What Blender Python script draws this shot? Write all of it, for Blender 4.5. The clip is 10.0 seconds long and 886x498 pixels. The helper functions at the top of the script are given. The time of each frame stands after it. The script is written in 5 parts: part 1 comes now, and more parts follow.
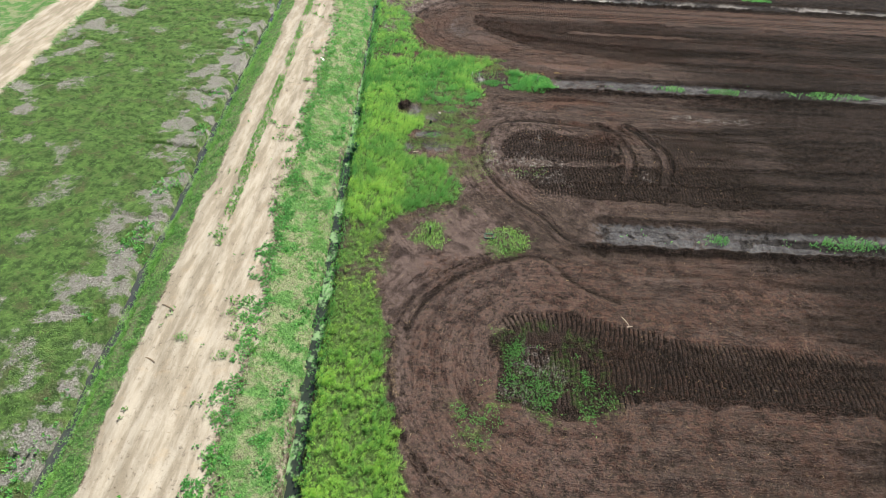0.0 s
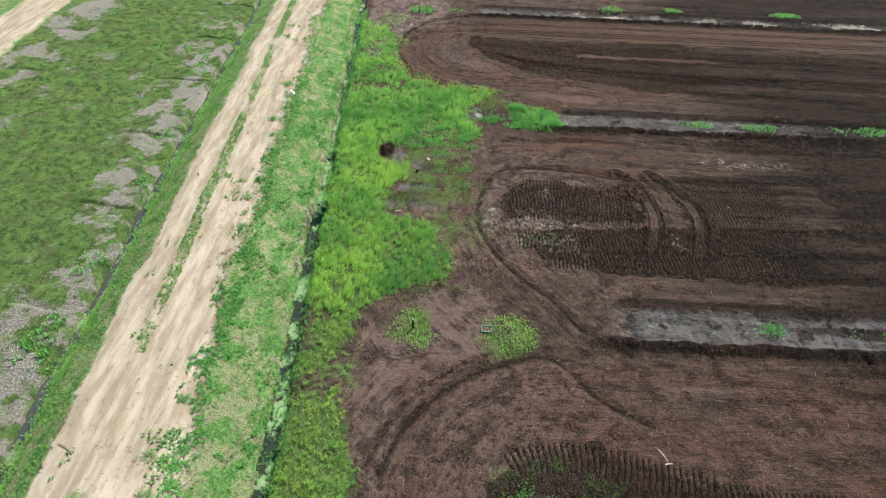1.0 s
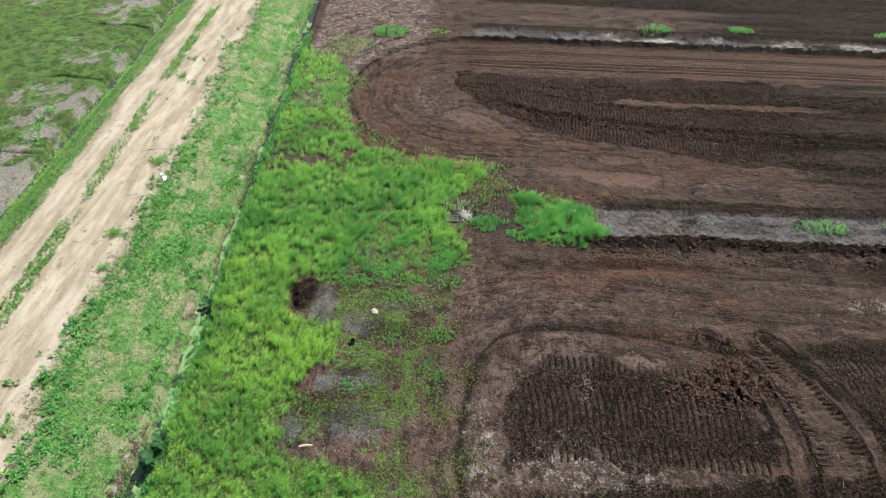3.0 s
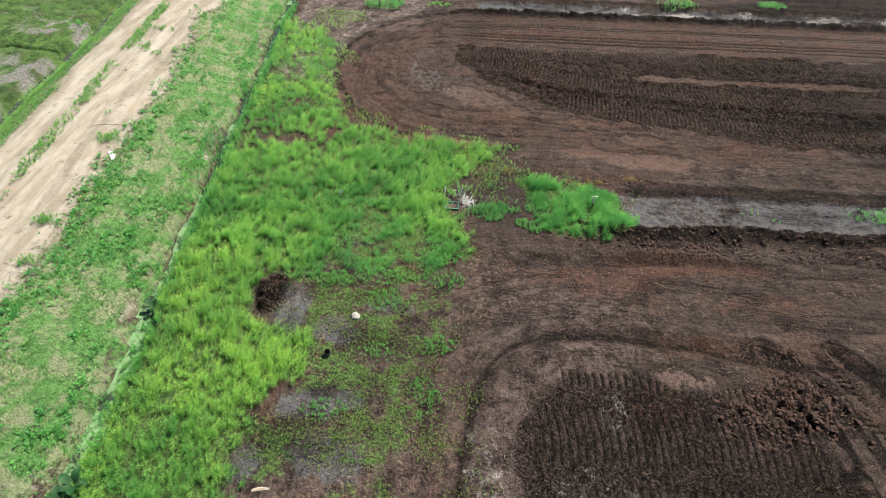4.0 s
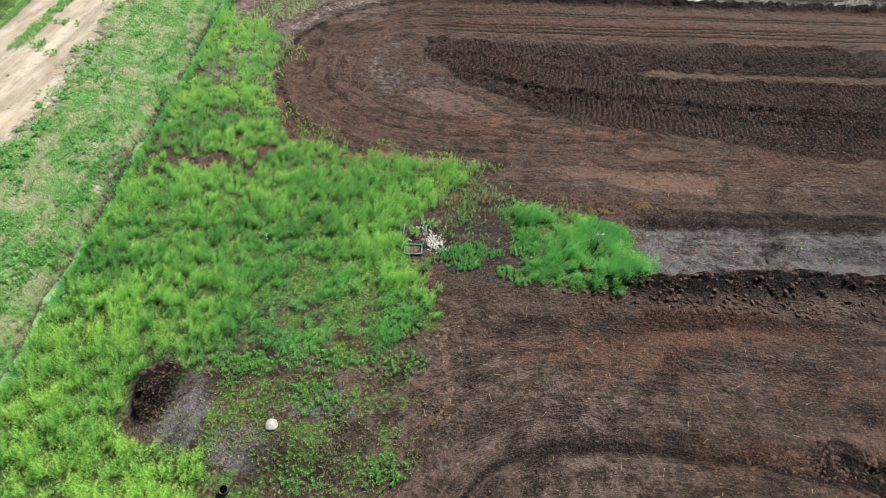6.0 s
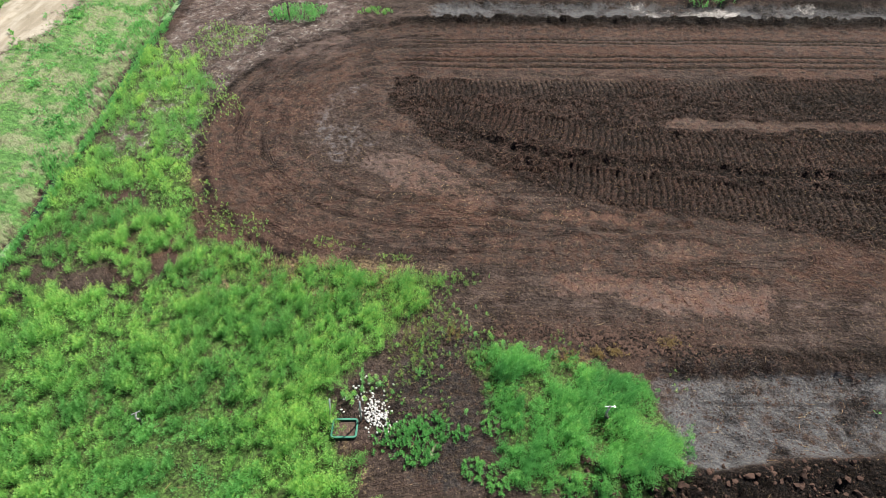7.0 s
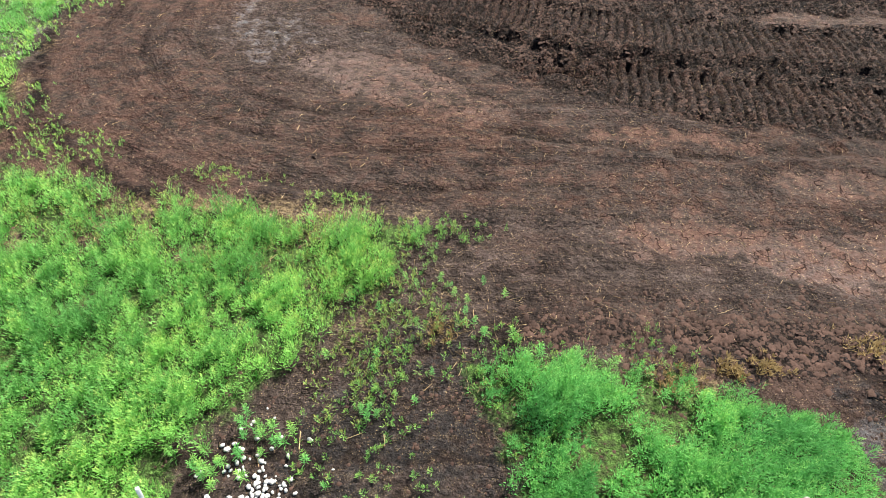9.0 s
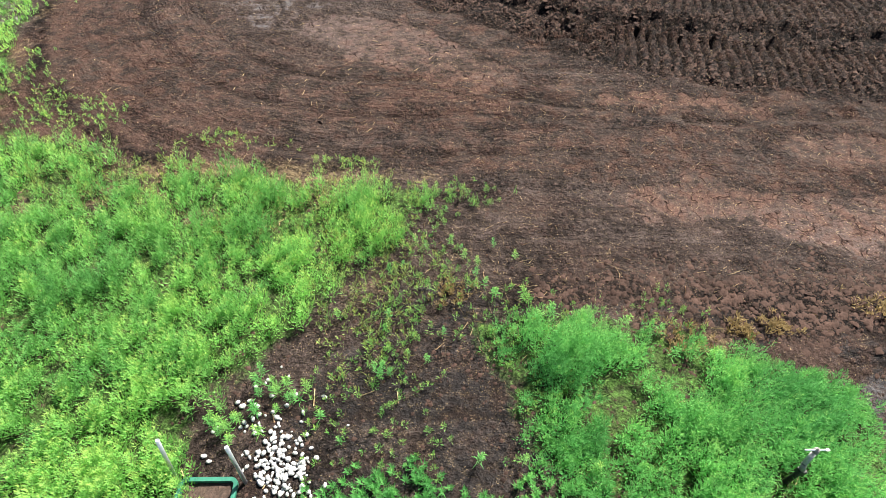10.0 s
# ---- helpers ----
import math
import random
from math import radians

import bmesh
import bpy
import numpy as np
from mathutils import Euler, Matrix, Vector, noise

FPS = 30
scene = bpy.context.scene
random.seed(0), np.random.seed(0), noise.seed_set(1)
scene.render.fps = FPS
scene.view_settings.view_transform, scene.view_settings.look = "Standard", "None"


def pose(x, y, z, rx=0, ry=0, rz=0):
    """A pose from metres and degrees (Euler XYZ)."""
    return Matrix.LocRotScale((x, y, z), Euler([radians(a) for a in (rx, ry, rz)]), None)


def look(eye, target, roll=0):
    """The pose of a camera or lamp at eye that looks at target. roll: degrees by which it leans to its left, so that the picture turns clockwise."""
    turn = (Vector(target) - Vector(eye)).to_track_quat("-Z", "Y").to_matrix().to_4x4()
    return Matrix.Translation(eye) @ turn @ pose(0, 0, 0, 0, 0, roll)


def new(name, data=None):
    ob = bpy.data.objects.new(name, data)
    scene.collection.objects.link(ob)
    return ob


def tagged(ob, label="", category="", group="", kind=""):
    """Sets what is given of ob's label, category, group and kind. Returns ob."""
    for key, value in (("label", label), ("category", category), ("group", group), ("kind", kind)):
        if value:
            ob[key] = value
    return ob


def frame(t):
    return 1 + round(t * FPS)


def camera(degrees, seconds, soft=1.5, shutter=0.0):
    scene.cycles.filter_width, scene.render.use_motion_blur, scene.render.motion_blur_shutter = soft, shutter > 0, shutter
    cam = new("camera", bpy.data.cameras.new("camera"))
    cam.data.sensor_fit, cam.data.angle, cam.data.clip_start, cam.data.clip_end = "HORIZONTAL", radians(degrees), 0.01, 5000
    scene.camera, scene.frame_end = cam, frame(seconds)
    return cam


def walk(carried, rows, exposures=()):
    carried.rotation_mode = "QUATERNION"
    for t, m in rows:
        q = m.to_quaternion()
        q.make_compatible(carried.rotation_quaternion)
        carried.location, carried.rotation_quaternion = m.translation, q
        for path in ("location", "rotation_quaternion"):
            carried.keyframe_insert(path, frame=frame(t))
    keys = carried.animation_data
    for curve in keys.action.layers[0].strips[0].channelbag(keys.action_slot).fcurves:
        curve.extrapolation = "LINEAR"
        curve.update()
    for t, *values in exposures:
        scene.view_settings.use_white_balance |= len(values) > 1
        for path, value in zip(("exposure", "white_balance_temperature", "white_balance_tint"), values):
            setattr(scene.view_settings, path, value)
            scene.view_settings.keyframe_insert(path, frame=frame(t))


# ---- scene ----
cam = camera(77.8, 10.0, soft=0.7)
PATH = [
    (0, (0.507, -0.163, 27.764), (0.51, 1.254, 26.353), 3.4),
    (0.5, (0.737, 4.424, 27.038), (0.74, 5.84, 25.626), 3.3),
    (1, (0.994, 9.538, 26.145), (0.999, 10.956, 24.735), 3.2),
    (1.5, (1.395, 15.097, 24.951), (1.398, 16.515, 23.541), 3.0),
    (2, (1.708, 20.97, 23.411), (1.715, 22.388, 22.001), 3.0),
    (2.5, (2.056, 26.499, 21.738), (2.064, 27.915, 20.326), 3.1),
    (2.7, (2.265, 28.214, 21.012), (2.267, 29.631, 19.6), 2.9),
    (3.8, (2.598, 33.046, 16.985), (2.598, 34.47, 15.581), 3.0),
    (4, (2.62, 33.236, 16.351), (2.62, 34.659, 14.945), 3.1),
    (4.5, (2.739, 33.413, 14.727), (2.738, 34.832, 13.317), 3.0),
    (5, (2.83, 34.215, 13.795), (2.834, 35.628, 12.38), 3.0),
    (5.5, (3.063, 36.342, 13.773), (3.075, 37.752, 12.356), 3.2),
    (5.7, (3.236, 37.347, 13.78), (3.268, 38.758, 12.363), 3.3),
    (6.8, (5.044, 45.046, 13.639), (5.04, 46.415, 12.18), 1.0),
    (7, (5.299, 46.591, 13.061), (5.294, 47.957, 11.601), 0.9),
    (7.5, (5.702, 49.313, 10.781), (5.699, 50.687, 9.327), 1.0),
    (8, (5.772, 50.569, 8.202), (5.778, 51.954, 6.759), 1.2),
    (8.5, (5.677, 50.736, 6.72), (5.69, 52.117, 5.272), 1.3),
    (9, (5.571, 50.929, 6.538), (5.585, 52.308, 5.09), 1.3),
    (9.5, (5.488, 50.963, 6.472), (5.504, 52.342, 5.024), 1.4),
    (10, (5.41, 50.76, 6.372), (5.428, 52.079, 4.869), 1.3),
]
walk(cam, [(t, look(eye, target, roll)) for t, eye, target, roll in PATH],
     exposures=[(0, 1.17), (2.7, 1.2), (3.8, 1.28), (6.8, 1.32), (7.5, 1.45), (8.5, 1.74), (10, 1.79)])

# ---- light ----
SUN_AZ, SUN_EL = radians(41), radians(52)  # azimuth from +y towards +x
world = bpy.data.worlds.new("sky")
scene.world = world
world.use_nodes = True
wt = world.node_tree
sky = wt.nodes.new("ShaderNodeTexSky")
sky.sky_type, sky.sun_disc = "NISHITA", False
sky.sun_elevation, sky.sun_rotation = SUN_EL, SUN_AZ
bg = wt.nodes["Background"]
bg.inputs["Strength"].default_value = 0.05
wt.links.new(sky.outputs[0], bg.inputs["Color"])
sun_data = bpy.data.lights.new("sun", "SUN")
sun_data.energy, sun_data.angle, sun_data.color = 6.0, radians(0.6), (1.0, 0.95, 0.87)
sun = new("sun", sun_data)
to_sun = Vector((math.sin(SUN_AZ) * math.cos(SUN_EL), math.cos(SUN_AZ) * math.cos(SUN_EL), math.sin(SUN_EL)))
sun.matrix_world = look(to_sun * 200, (0, 0, 0))

# ---- materials ----
class Nodes:
    """Short calls to build a node material."""

    def __init__(self, name):
        self.mat = bpy.data.materials.new(name)
        self.mat.use_nodes = True
        self.tree = self.mat.node_tree
        self.bsdf = self.tree.nodes["Principled BSDF"]
        self.out = self.tree.nodes["Material Output"]

    def node(self, kind, **values):
        n = self.tree.nodes.new(kind)
        for key, value in values.items():
            setattr(n, key, value)
        return n

    def put(self, socket, value):
        if isinstance(value, bpy.types.NodeSocket):
            self.tree.links.new(value, socket)
        elif isinstance(value, (tuple, list)) and len(value) == 3 and socket.type == "RGBA":
            socket.default_value = (*value, 1)
        else:
            socket.default_value = value

    def coords(self, scale=(1, 1, 1)):
        co = self.node("ShaderNodeTexCoord").outputs["Object"]
        if scale == (1, 1, 1):
            return co
        m = self.node("ShaderNodeMapping")
        self.put(m.inputs["Vector"], co)
        m.inputs["Scale"].default_value = scale
        return m.outputs[0]

    def noise(self, scale, detail=4.0, rough=0.6, vec=None, distort=0.0):
        n = self.node("ShaderNodeTexNoise")
        self.put(n.inputs["Vector"], vec or self.coords())
        n.inputs["Scale"].default_value, n.inputs["Detail"].default_value = scale, detail
        n.inputs["Roughness"].default_value, n.inputs["Distortion"].default_value = rough, distort
        return n.outputs["Fac"]

    def voronoi(self, scale, vec=None, feature="F1"):
        n = self.node("ShaderNodeTexVoronoi", feature=feature)
        self.put(n.inputs["Vector"], vec or self.coords())
        n.inputs["Scale"].default_value = scale
        return n.outputs["Distance"]

    def math(self, op, a, b=0.0, clamp=False):
        n = self.node("ShaderNodeMath", operation=op, use_clamp=clamp)
        self.put(n.inputs[0], a), self.put(n.inputs[1], b)
        return n.outputs[0]

    def span(self, v, a, b, c=0.0, d=1.0):
        n = self.node("ShaderNodeMapRange", interpolation_type="SMOOTHSTEP")
        for k, x in enumerate((v, a, b, c, d)):
            self.put(n.inputs[k], x)
        return n.outputs[0]

    def mix(self, f, a, b):
        n = self.node("ShaderNodeMix", data_type="RGBA")
        self.put(n.inputs[0], f), self.put(n.inputs[6], a), self.put(n.inputs[7], b)
        return n.outputs[2]

    def times(self, a, b):
        n = self.node("ShaderNodeMix", data_type="RGBA", blend_type="MULTIPLY")
        n.inputs[0].default_value = 1.0
        self.put(n.inputs[6], a), self.put(n.inputs[7], b)
        return n.outputs[2]

    def bump(self, height, strength, distance, normal=None):
        n = self.node("ShaderNodeBump")
        n.inputs["Strength"].default_value, n.inputs["Distance"].default_value = strength, distance
        self.put(n.inputs["Height"], height)
        if normal:
            self.put(n.inputs["Normal"], normal)
        return n.outputs[0]

    def finish(self, color, rough=0.9, normal=None, metal=0.0, spec=0.3):
        self.put(self.bsdf.inputs["Base Color"], color)
        self.put(self.bsdf.inputs["Roughness"], rough)
        self.bsdf.inputs["Metallic"].default_value = metal
        self.put(self.bsdf.inputs["Specular IOR Level"], spec)
        if normal:
            self.put(self.bsdf.inputs["Normal"], normal)
        return self.mat


def attribute(k, name):
    n = k.node("ShaderNodeAttribute", attribute_name=name)
    s = k.node("ShaderNodeSeparateColor")
    k.put(s.inputs[0], n.outputs["Color"])
    return s.outputs[0], s.outputs[1], s.outputs[2], n.outputs["Alpha"]


def ground_material():
    k = Nodes("ground")
    tilled, wet, red, pale = attribute(k, "zone_a")
    weedy, grass, sand, bog = attribute(k, "zone_b")
    moist_shade, straw, lichen, smooth = attribute(k, "zone_c")
    flow = k.node("ShaderNodeAttribute", attribute_name="flow").outputs["Vector"]

    def streaks(scale, stretch, detail=5, rough=0.65):
        """Noise drawn out along the way that the machines went."""
        m = k.node("ShaderNodeMapping")
        k.put(m.inputs["Vector"], flow)
        m.inputs["Scale"].default_value = (1, stretch, 1)
        return k.noise(scale, detail, rough, m.outputs[0])

    s_broad, s_mid, s_fine = streaks(0.75, 0.12), streaks(2.2, 0.11, 6, 0.72), streaks(7.0, 0.13, 4, 0.7)
    n_mid = k.noise(0.9, 5, 0.65)
    n_big = k.noise(0.16, 3)
    n_fine = k.noise(9.0, 6, 0.7)
    n_grit = k.noise(38.0, 3, 0.7)
    n_road = k.noise(1.0, 5, 0.65, k.coords((2.0, 0.35, 1), ))

    def edge(mask, spread=0.55, n=n_fine):
        """A zone's mask broken up by a noise."""
        nn = k.math("MULTIPLY", k.math("SUBTRACT", n, 0.5), spread * 2.4)
        return k.math("MULTIPLY", k.span(k.math("ADD", mask, nn), 0.2, 0.8), k.span(mask, 0.02, 0.3))

    n_patch = k.noise(2.8, 6, 0.72)
    tone = k.math("ADD", k.math("ADD", k.math("MULTIPLY", s_mid, 0.36), k.math("MULTIPLY", s_fine, 0.12)), k.math("ADD", k.math("MULTIPLY", n_patch, 0.27), k.math("MULTIPLY", n_fine, 0.25)))
    soil = k.mix(k.span(tone, 0.38, 0.61), SOIL_DARK, SOIL_MID)
    soil = k.mix(k.math("MULTIPLY", k.span(k.math("ADD", k.math("MULTIPLY", s_broad, 0.6), k.math("ADD", k.math("MULTIPLY", s_fine, 0.15), k.math("MULTIPLY", n_patch, 0.25))), 0.47, 0.63), 0.65), soil, SOIL_PALE)
    soil = k.mix(k.math("MULTIPLY", k.span(k.math("ADD", k.math("MULTIPLY", n_big, 0.6), k.math("MULTIPLY", s_mid, 0.4)), 0.5, 0.68), 0.5), soil, SOIL_RED)
    soil = k.mix(edge(tilled, 0.9, n_patch), soil, k.mix(k.span(n_fine, 0.35, 0.75), TILL_DARK, TILL_LIGHT))
    soil = k.mix(k.math("MULTIPLY", edge(pale, 1.3, n_patch), 0.85), soil, k.mix(n_mid, PALE_A, PALE_B))
    soil = k.mix(k.math("MULTIPLY", edge(red, 1.3, n_patch), 0.8), soil, k.mix(n_fine, RED_A, RED_B))
    soil = k.mix(k.math("MULTIPLY", edge(wet, 1.1, n_patch), 0.85), soil, k.mix(n_fine, WET_A, WET_B))
    # damp soil, and the shade painted into tread slots and hollows
    soil = k.mix(k.math("MULTIPLY", edge(moist_shade, 1.0, n_patch), 0.85), soil, MOIST_SHADE)
    flecks = k.math("MULTIPLY", k.span(k.noise(48, 2, 0.5), 0.60, 0.66), k.span(n_fine, 0.45, 0.55))
    soil = k.mix(k.math("MULTIPLY", flecks, 0.6), soil, STRAW)
    soil = k.mix(k.math("MULTIPLY", edge(straw, 0.9), 0.6), soil, k.mix(n_fine, STRAW_DARK, STRAW))
    weeds = k.mix(k.span(n_fine, 0.35, 0.7), WEED_SOIL, WEED_FLOOR)
    col = k.mix(k.math("MULTIPLY", edge(weedy, 1.4, n_patch), 0.9), soil, weeds)
    turf = k.mix(k.span(k.noise(5, 5, 0.7), 0.35, 0.65), TURF_DARK, TURF_LIGHT)
    turf = k.mix(k.math("MULTIPLY", k.span(n_mid, 0.45, 0.58), 0.72), turf, k.mix(n_fine, TURF_DRY, TURF_DRY2))
    col = k.mix(edge(grass, 1.2, k.noise(2.6, 6, 0.75)), col, turf)
    road = k.mix(k.span(n_road, 0.36, 0.66), SAND_DARK, SAND_LIGHT)
    road = k.mix(k.math("MULTIPLY", k.span(n_grit, 0.5, 0.72), 0.35), road, SAND_STONE)
    road = k.mix(k.math("MULTIPLY", k.span(n_mid, 0.55, 0.75), 0.45), road, SAND_OCHRE)
    col = k.mix(edge(sand, 1.3, k.noise(2.2, 6, 0.75)), col, road)
    mat_ = k.mix(k.span(k.noise(1.4, 6, 0.7), 0.36, 0.66), BOG_DARK, BOG_LIGHT)
    mat_ = k.mix(k.math("MULTIPLY", k.span(k.noise(0.7, 6, 0.7), 0.50, 0.64), 0.75), mat_, k.mix(n_fine, BOG_BROWN, BOG_BROWN2))
    col = k.mix(edge(bog, 0.3), col, mat_)
    n_moss = k.noise(2.2, 9, 0.85)
    col = k.mix(k.math("MULTIPLY", edge(lichen, 1.7, n_moss), 0.9), col, k.mix(k.span(n_fine, 0.3, 0.7), LICHEN_DARK, LICHEN))
    n_crumb = k.noise(15, 7, 0.74)
    twist = k.node("ShaderNodeVectorMath", operation="ADD")
    tn = k.node("ShaderNodeTexNoise")
    tn.inputs["Scale"].default_value = 9.0
    k.put(tn.inputs["Vector"], k.coords())
    ts = k.node("ShaderNodeVectorMath", operation="SCALE")
    k.put(ts.inputs[0], tn.outputs["Color"])
    ts.inputs["Scale"].default_value = 0.16
    k.put(twist.inputs[0], k.coords()), k.put(twist.inputs[1], ts.outputs[0])
    warp_small = twist.outputs[0]
    # trodden soil lies smooth in places and broken into crumbs in others
    grown = k.math("MAXIMUM", k.math("MAXIMUM", sand, grass), k.math("MAXIMUM", bog, weedy))
    broken = k.math("ADD", k.math("MULTIPLY", k.noise(0.9, 5, 0.65), 0.4), k.math("ADD", k.math("MULTIPLY", s_broad, 0.25), k.math("MULTIPLY", s_mid, 0.35)))
    broken = k.math("MULTIPLY", k.span(broken, 0.48, 0.64), k.math("SUBTRACT", 1.0, grown, True))
    broken = k.math("MAXIMUM", broken, k.math("MAXIMUM", k.span(tilled, 0.2, 0.7), k.math("MAXIMUM", k.span(moist_shade, 0.35, 0.8), k.math("MULTIPLY", bog, 0.5))))
    broken = k.math("MULTIPLY", broken, k.math("SUBTRACT", 1.0, k.span(smooth, 0.4, 0.9)))
    # shade painted into the soil: gaps between crumbs and clods darker, tops lighter
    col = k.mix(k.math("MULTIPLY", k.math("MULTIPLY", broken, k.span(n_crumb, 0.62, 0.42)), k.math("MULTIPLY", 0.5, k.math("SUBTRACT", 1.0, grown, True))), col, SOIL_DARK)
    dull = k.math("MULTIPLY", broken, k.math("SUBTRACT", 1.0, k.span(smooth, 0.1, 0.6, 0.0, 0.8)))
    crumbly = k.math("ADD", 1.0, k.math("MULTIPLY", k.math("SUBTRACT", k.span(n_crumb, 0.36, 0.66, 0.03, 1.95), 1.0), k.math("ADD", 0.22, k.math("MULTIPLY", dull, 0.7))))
    grain_shade = k.math("MULTIPLY", k.span(n_grit, 0.32, 0.68, 0.66, 1.34), crumbly)
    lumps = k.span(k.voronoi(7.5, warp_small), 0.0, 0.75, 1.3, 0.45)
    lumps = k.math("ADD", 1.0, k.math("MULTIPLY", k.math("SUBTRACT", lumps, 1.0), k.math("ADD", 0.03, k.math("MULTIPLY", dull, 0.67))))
    grain_shade = k.math("MULTIPLY", grain_shade, lumps)
    n = k.node("ShaderNodeCombineColor")
    grain_shade = k.math("ADD", grain_shade, k.math("MULTIPLY", k.math("SUBTRACT", 1.0, grain_shade), k.math("MAXIMUM", k.math("MULTIPLY", sand, 0.75), k.math("MULTIPLY", k.math("MAXIMUM", grass, bog), 0.5))))
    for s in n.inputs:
        k.put(s, grain_shade)
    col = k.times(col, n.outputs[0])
    # drying mud cracks where it lies smooth
    warp = k.node("ShaderNodeVectorMath", operation="ADD")
    k.put(warp.inputs[0], k.coords())
    wn = k.node("ShaderNodeTexNoise")
    k.put(wn.inputs["Vector"], k.coords())
    wn.inputs["Scale"].default_value = 3.0
    sc = k.node("ShaderNodeVectorMath", operation="SCALE")
    k.put(sc.inputs[0], wn.outputs["Color"])
    sc.inputs["Scale"].default_value = 0.5
    k.put(warp.inputs[1], sc.outputs[0])
    crack = k.span(k.voronoi(3.2, warp.outputs[0], "DISTANCE_TO_EDGE"), 0.0, 0.035, 1.0, 0.0)
    crack = k.math("MULTIPLY", k.math("MULTIPLY", crack, k.span(n_patch, 0.46, 0.56)), k.math("MAXIMUM", k.span(smooth, 0.1, 0.4), k.math("MULTIPLY", k.span(n_mid, 0.48, 0.58), k.math("SUBTRACT", 1.0, k.math("MAXIMUM", k.math("MAXIMUM", sand, grass), k.math("MAXIMUM", bog, tilled))))))
    col = k.mix(k.math("MULTIPLY", crack, 0.3), col, MOIST_SHADE)
    # wet mud shines, the rest is dull
    gloss = edge(smooth, 1.2, n_patch)
    rough = k.span(gloss, 0.0, 1.0, 0.95, 0.88)
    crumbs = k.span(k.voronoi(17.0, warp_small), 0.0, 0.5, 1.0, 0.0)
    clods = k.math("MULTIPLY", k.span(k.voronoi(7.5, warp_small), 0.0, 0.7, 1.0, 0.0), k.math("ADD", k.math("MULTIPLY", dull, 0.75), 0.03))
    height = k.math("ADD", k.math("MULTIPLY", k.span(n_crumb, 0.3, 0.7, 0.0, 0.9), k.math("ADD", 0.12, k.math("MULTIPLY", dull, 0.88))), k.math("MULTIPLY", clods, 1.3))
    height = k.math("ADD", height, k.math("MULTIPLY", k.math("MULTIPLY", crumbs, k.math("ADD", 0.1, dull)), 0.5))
    height = k.math("ADD", height, k.math("ADD", k.math("MULTIPLY", n_patch, 0.8), k.math("MULTIPLY", k.math("MULTIPLY", s_fine, 0.3), k.math("SUBTRACT", 1.0, k.math("MAXIMUM", wet, grown), True))))
    height = k.math("MULTIPLY", height, k.math("SUBTRACT", 1.0, k.math("MULTIPLY", k.math("MAXIMUM", k.math("MULTIPLY", gloss, 0.7), sand), 0.85)))
    return k.finish(col, rough, k.bump(k.math("SUBTRACT", height, k.math("MULTIPLY", crack, 0.5)), 1.0, 0.19), spec=k.span(gloss, 0, 1, 0.1, 0.06))


SOIL_DARK, SOIL_MID, SOIL_PALE = (0.0135, 0.0096, 0.0080), (0.054, 0.0385, 0.0325), (0.080, 0.0605, 0.0530)
SOIL_RED = (0.062, 0.0305, 0.0215)
TILL_DARK, TILL_LIGHT = (0.014, 0.0095, 0.0076), (0.088, 0.059, 0.047)
PALE_A, PALE_B = (0.092, 0.0685, 0.062), (0.070, 0.049, 0.043)
RED_A, RED_B = (0.050, 0.0245, 0.0170), (0.072, 0.0385, 0.0280)
WET_A, WET_B = (0.038, 0.039, 0.041), (0.110, 0.114, 0.121)
# damp peat; also the painted shade in slots and between clods
MOIST_SHADE = (0.0085, 0.0054, 0.0044)
STRAW, STRAW_DARK = (0.27, 0.20, 0.11), (0.10, 0.07, 0.035)
WEED_SOIL, WEED_FLOOR = (0.022, 0.030, 0.011), (0.080, 0.165, 0.035)
TURF_DARK, TURF_LIGHT = (0.038, 0.092, 0.026), (0.082, 0.172, 0.048)
TURF_DRY, TURF_DRY2 = (0.125, 0.145, 0.075), (0.225, 0.205, 0.14)
SAND_DARK, SAND_LIGHT, SAND_STONE, SAND_OCHRE = (0.160, 0.138, 0.104), (0.250, 0.226, 0.182), (0.13, 0.105, 0.078), (0.235, 0.180, 0.115)
BOG_DARK, BOG_LIGHT = (0.045, 0.085, 0.027), (0.14, 0.25, 0.064)
BOG_BROWN, BOG_BROWN2 = (0.065, 0.066, 0.034), (0.12, 0.105, 0.068)
LICHEN, LICHEN_DARK = (0.43, 0.41, 0.39), (0.12, 0.105, 0.09)


def leaf_material(name, dark, light, tip, dry=(0.2, 0.17, 0.06)):
    """Leaves: colour from plant to plant and leaf to leaf, yellower at the tips, some light let through."""
    k = Nodes(name)
    tint, height, dryness, _ = attribute(k, "leaf")
    island = k.node("ShaderNodeNewGeometry").outputs["Random Per Island"]
    col = k.mix(k.math("ADD", k.math("MULTIPLY", tint, 0.85), k.math("MULTIPLY", island, 0.15)), dark, light)
    col = k.mix(k.math("MULTIPLY", k.span(height, 0.5, 1.0), k.span(tint, 0.2, 0.8, 0.05, 1.0)), col, tip)
    col = k.mix(dryness, col, dry)
    k.finish(col, 0.6, spec=0.25)
    back = k.node("ShaderNodeBsdfTranslucent")
    k.put(back.inputs["Color"], col)
    both = k.node("ShaderNodeMixShader")
    both.inputs[0].default_value = 0.62
    k.put(both.inputs[1], k.bsdf.outputs[0]), k.put(both.inputs[2], back.outputs[0])
    k.put(k.out.inputs["Surface"], both.outputs[0])
    return k.mat


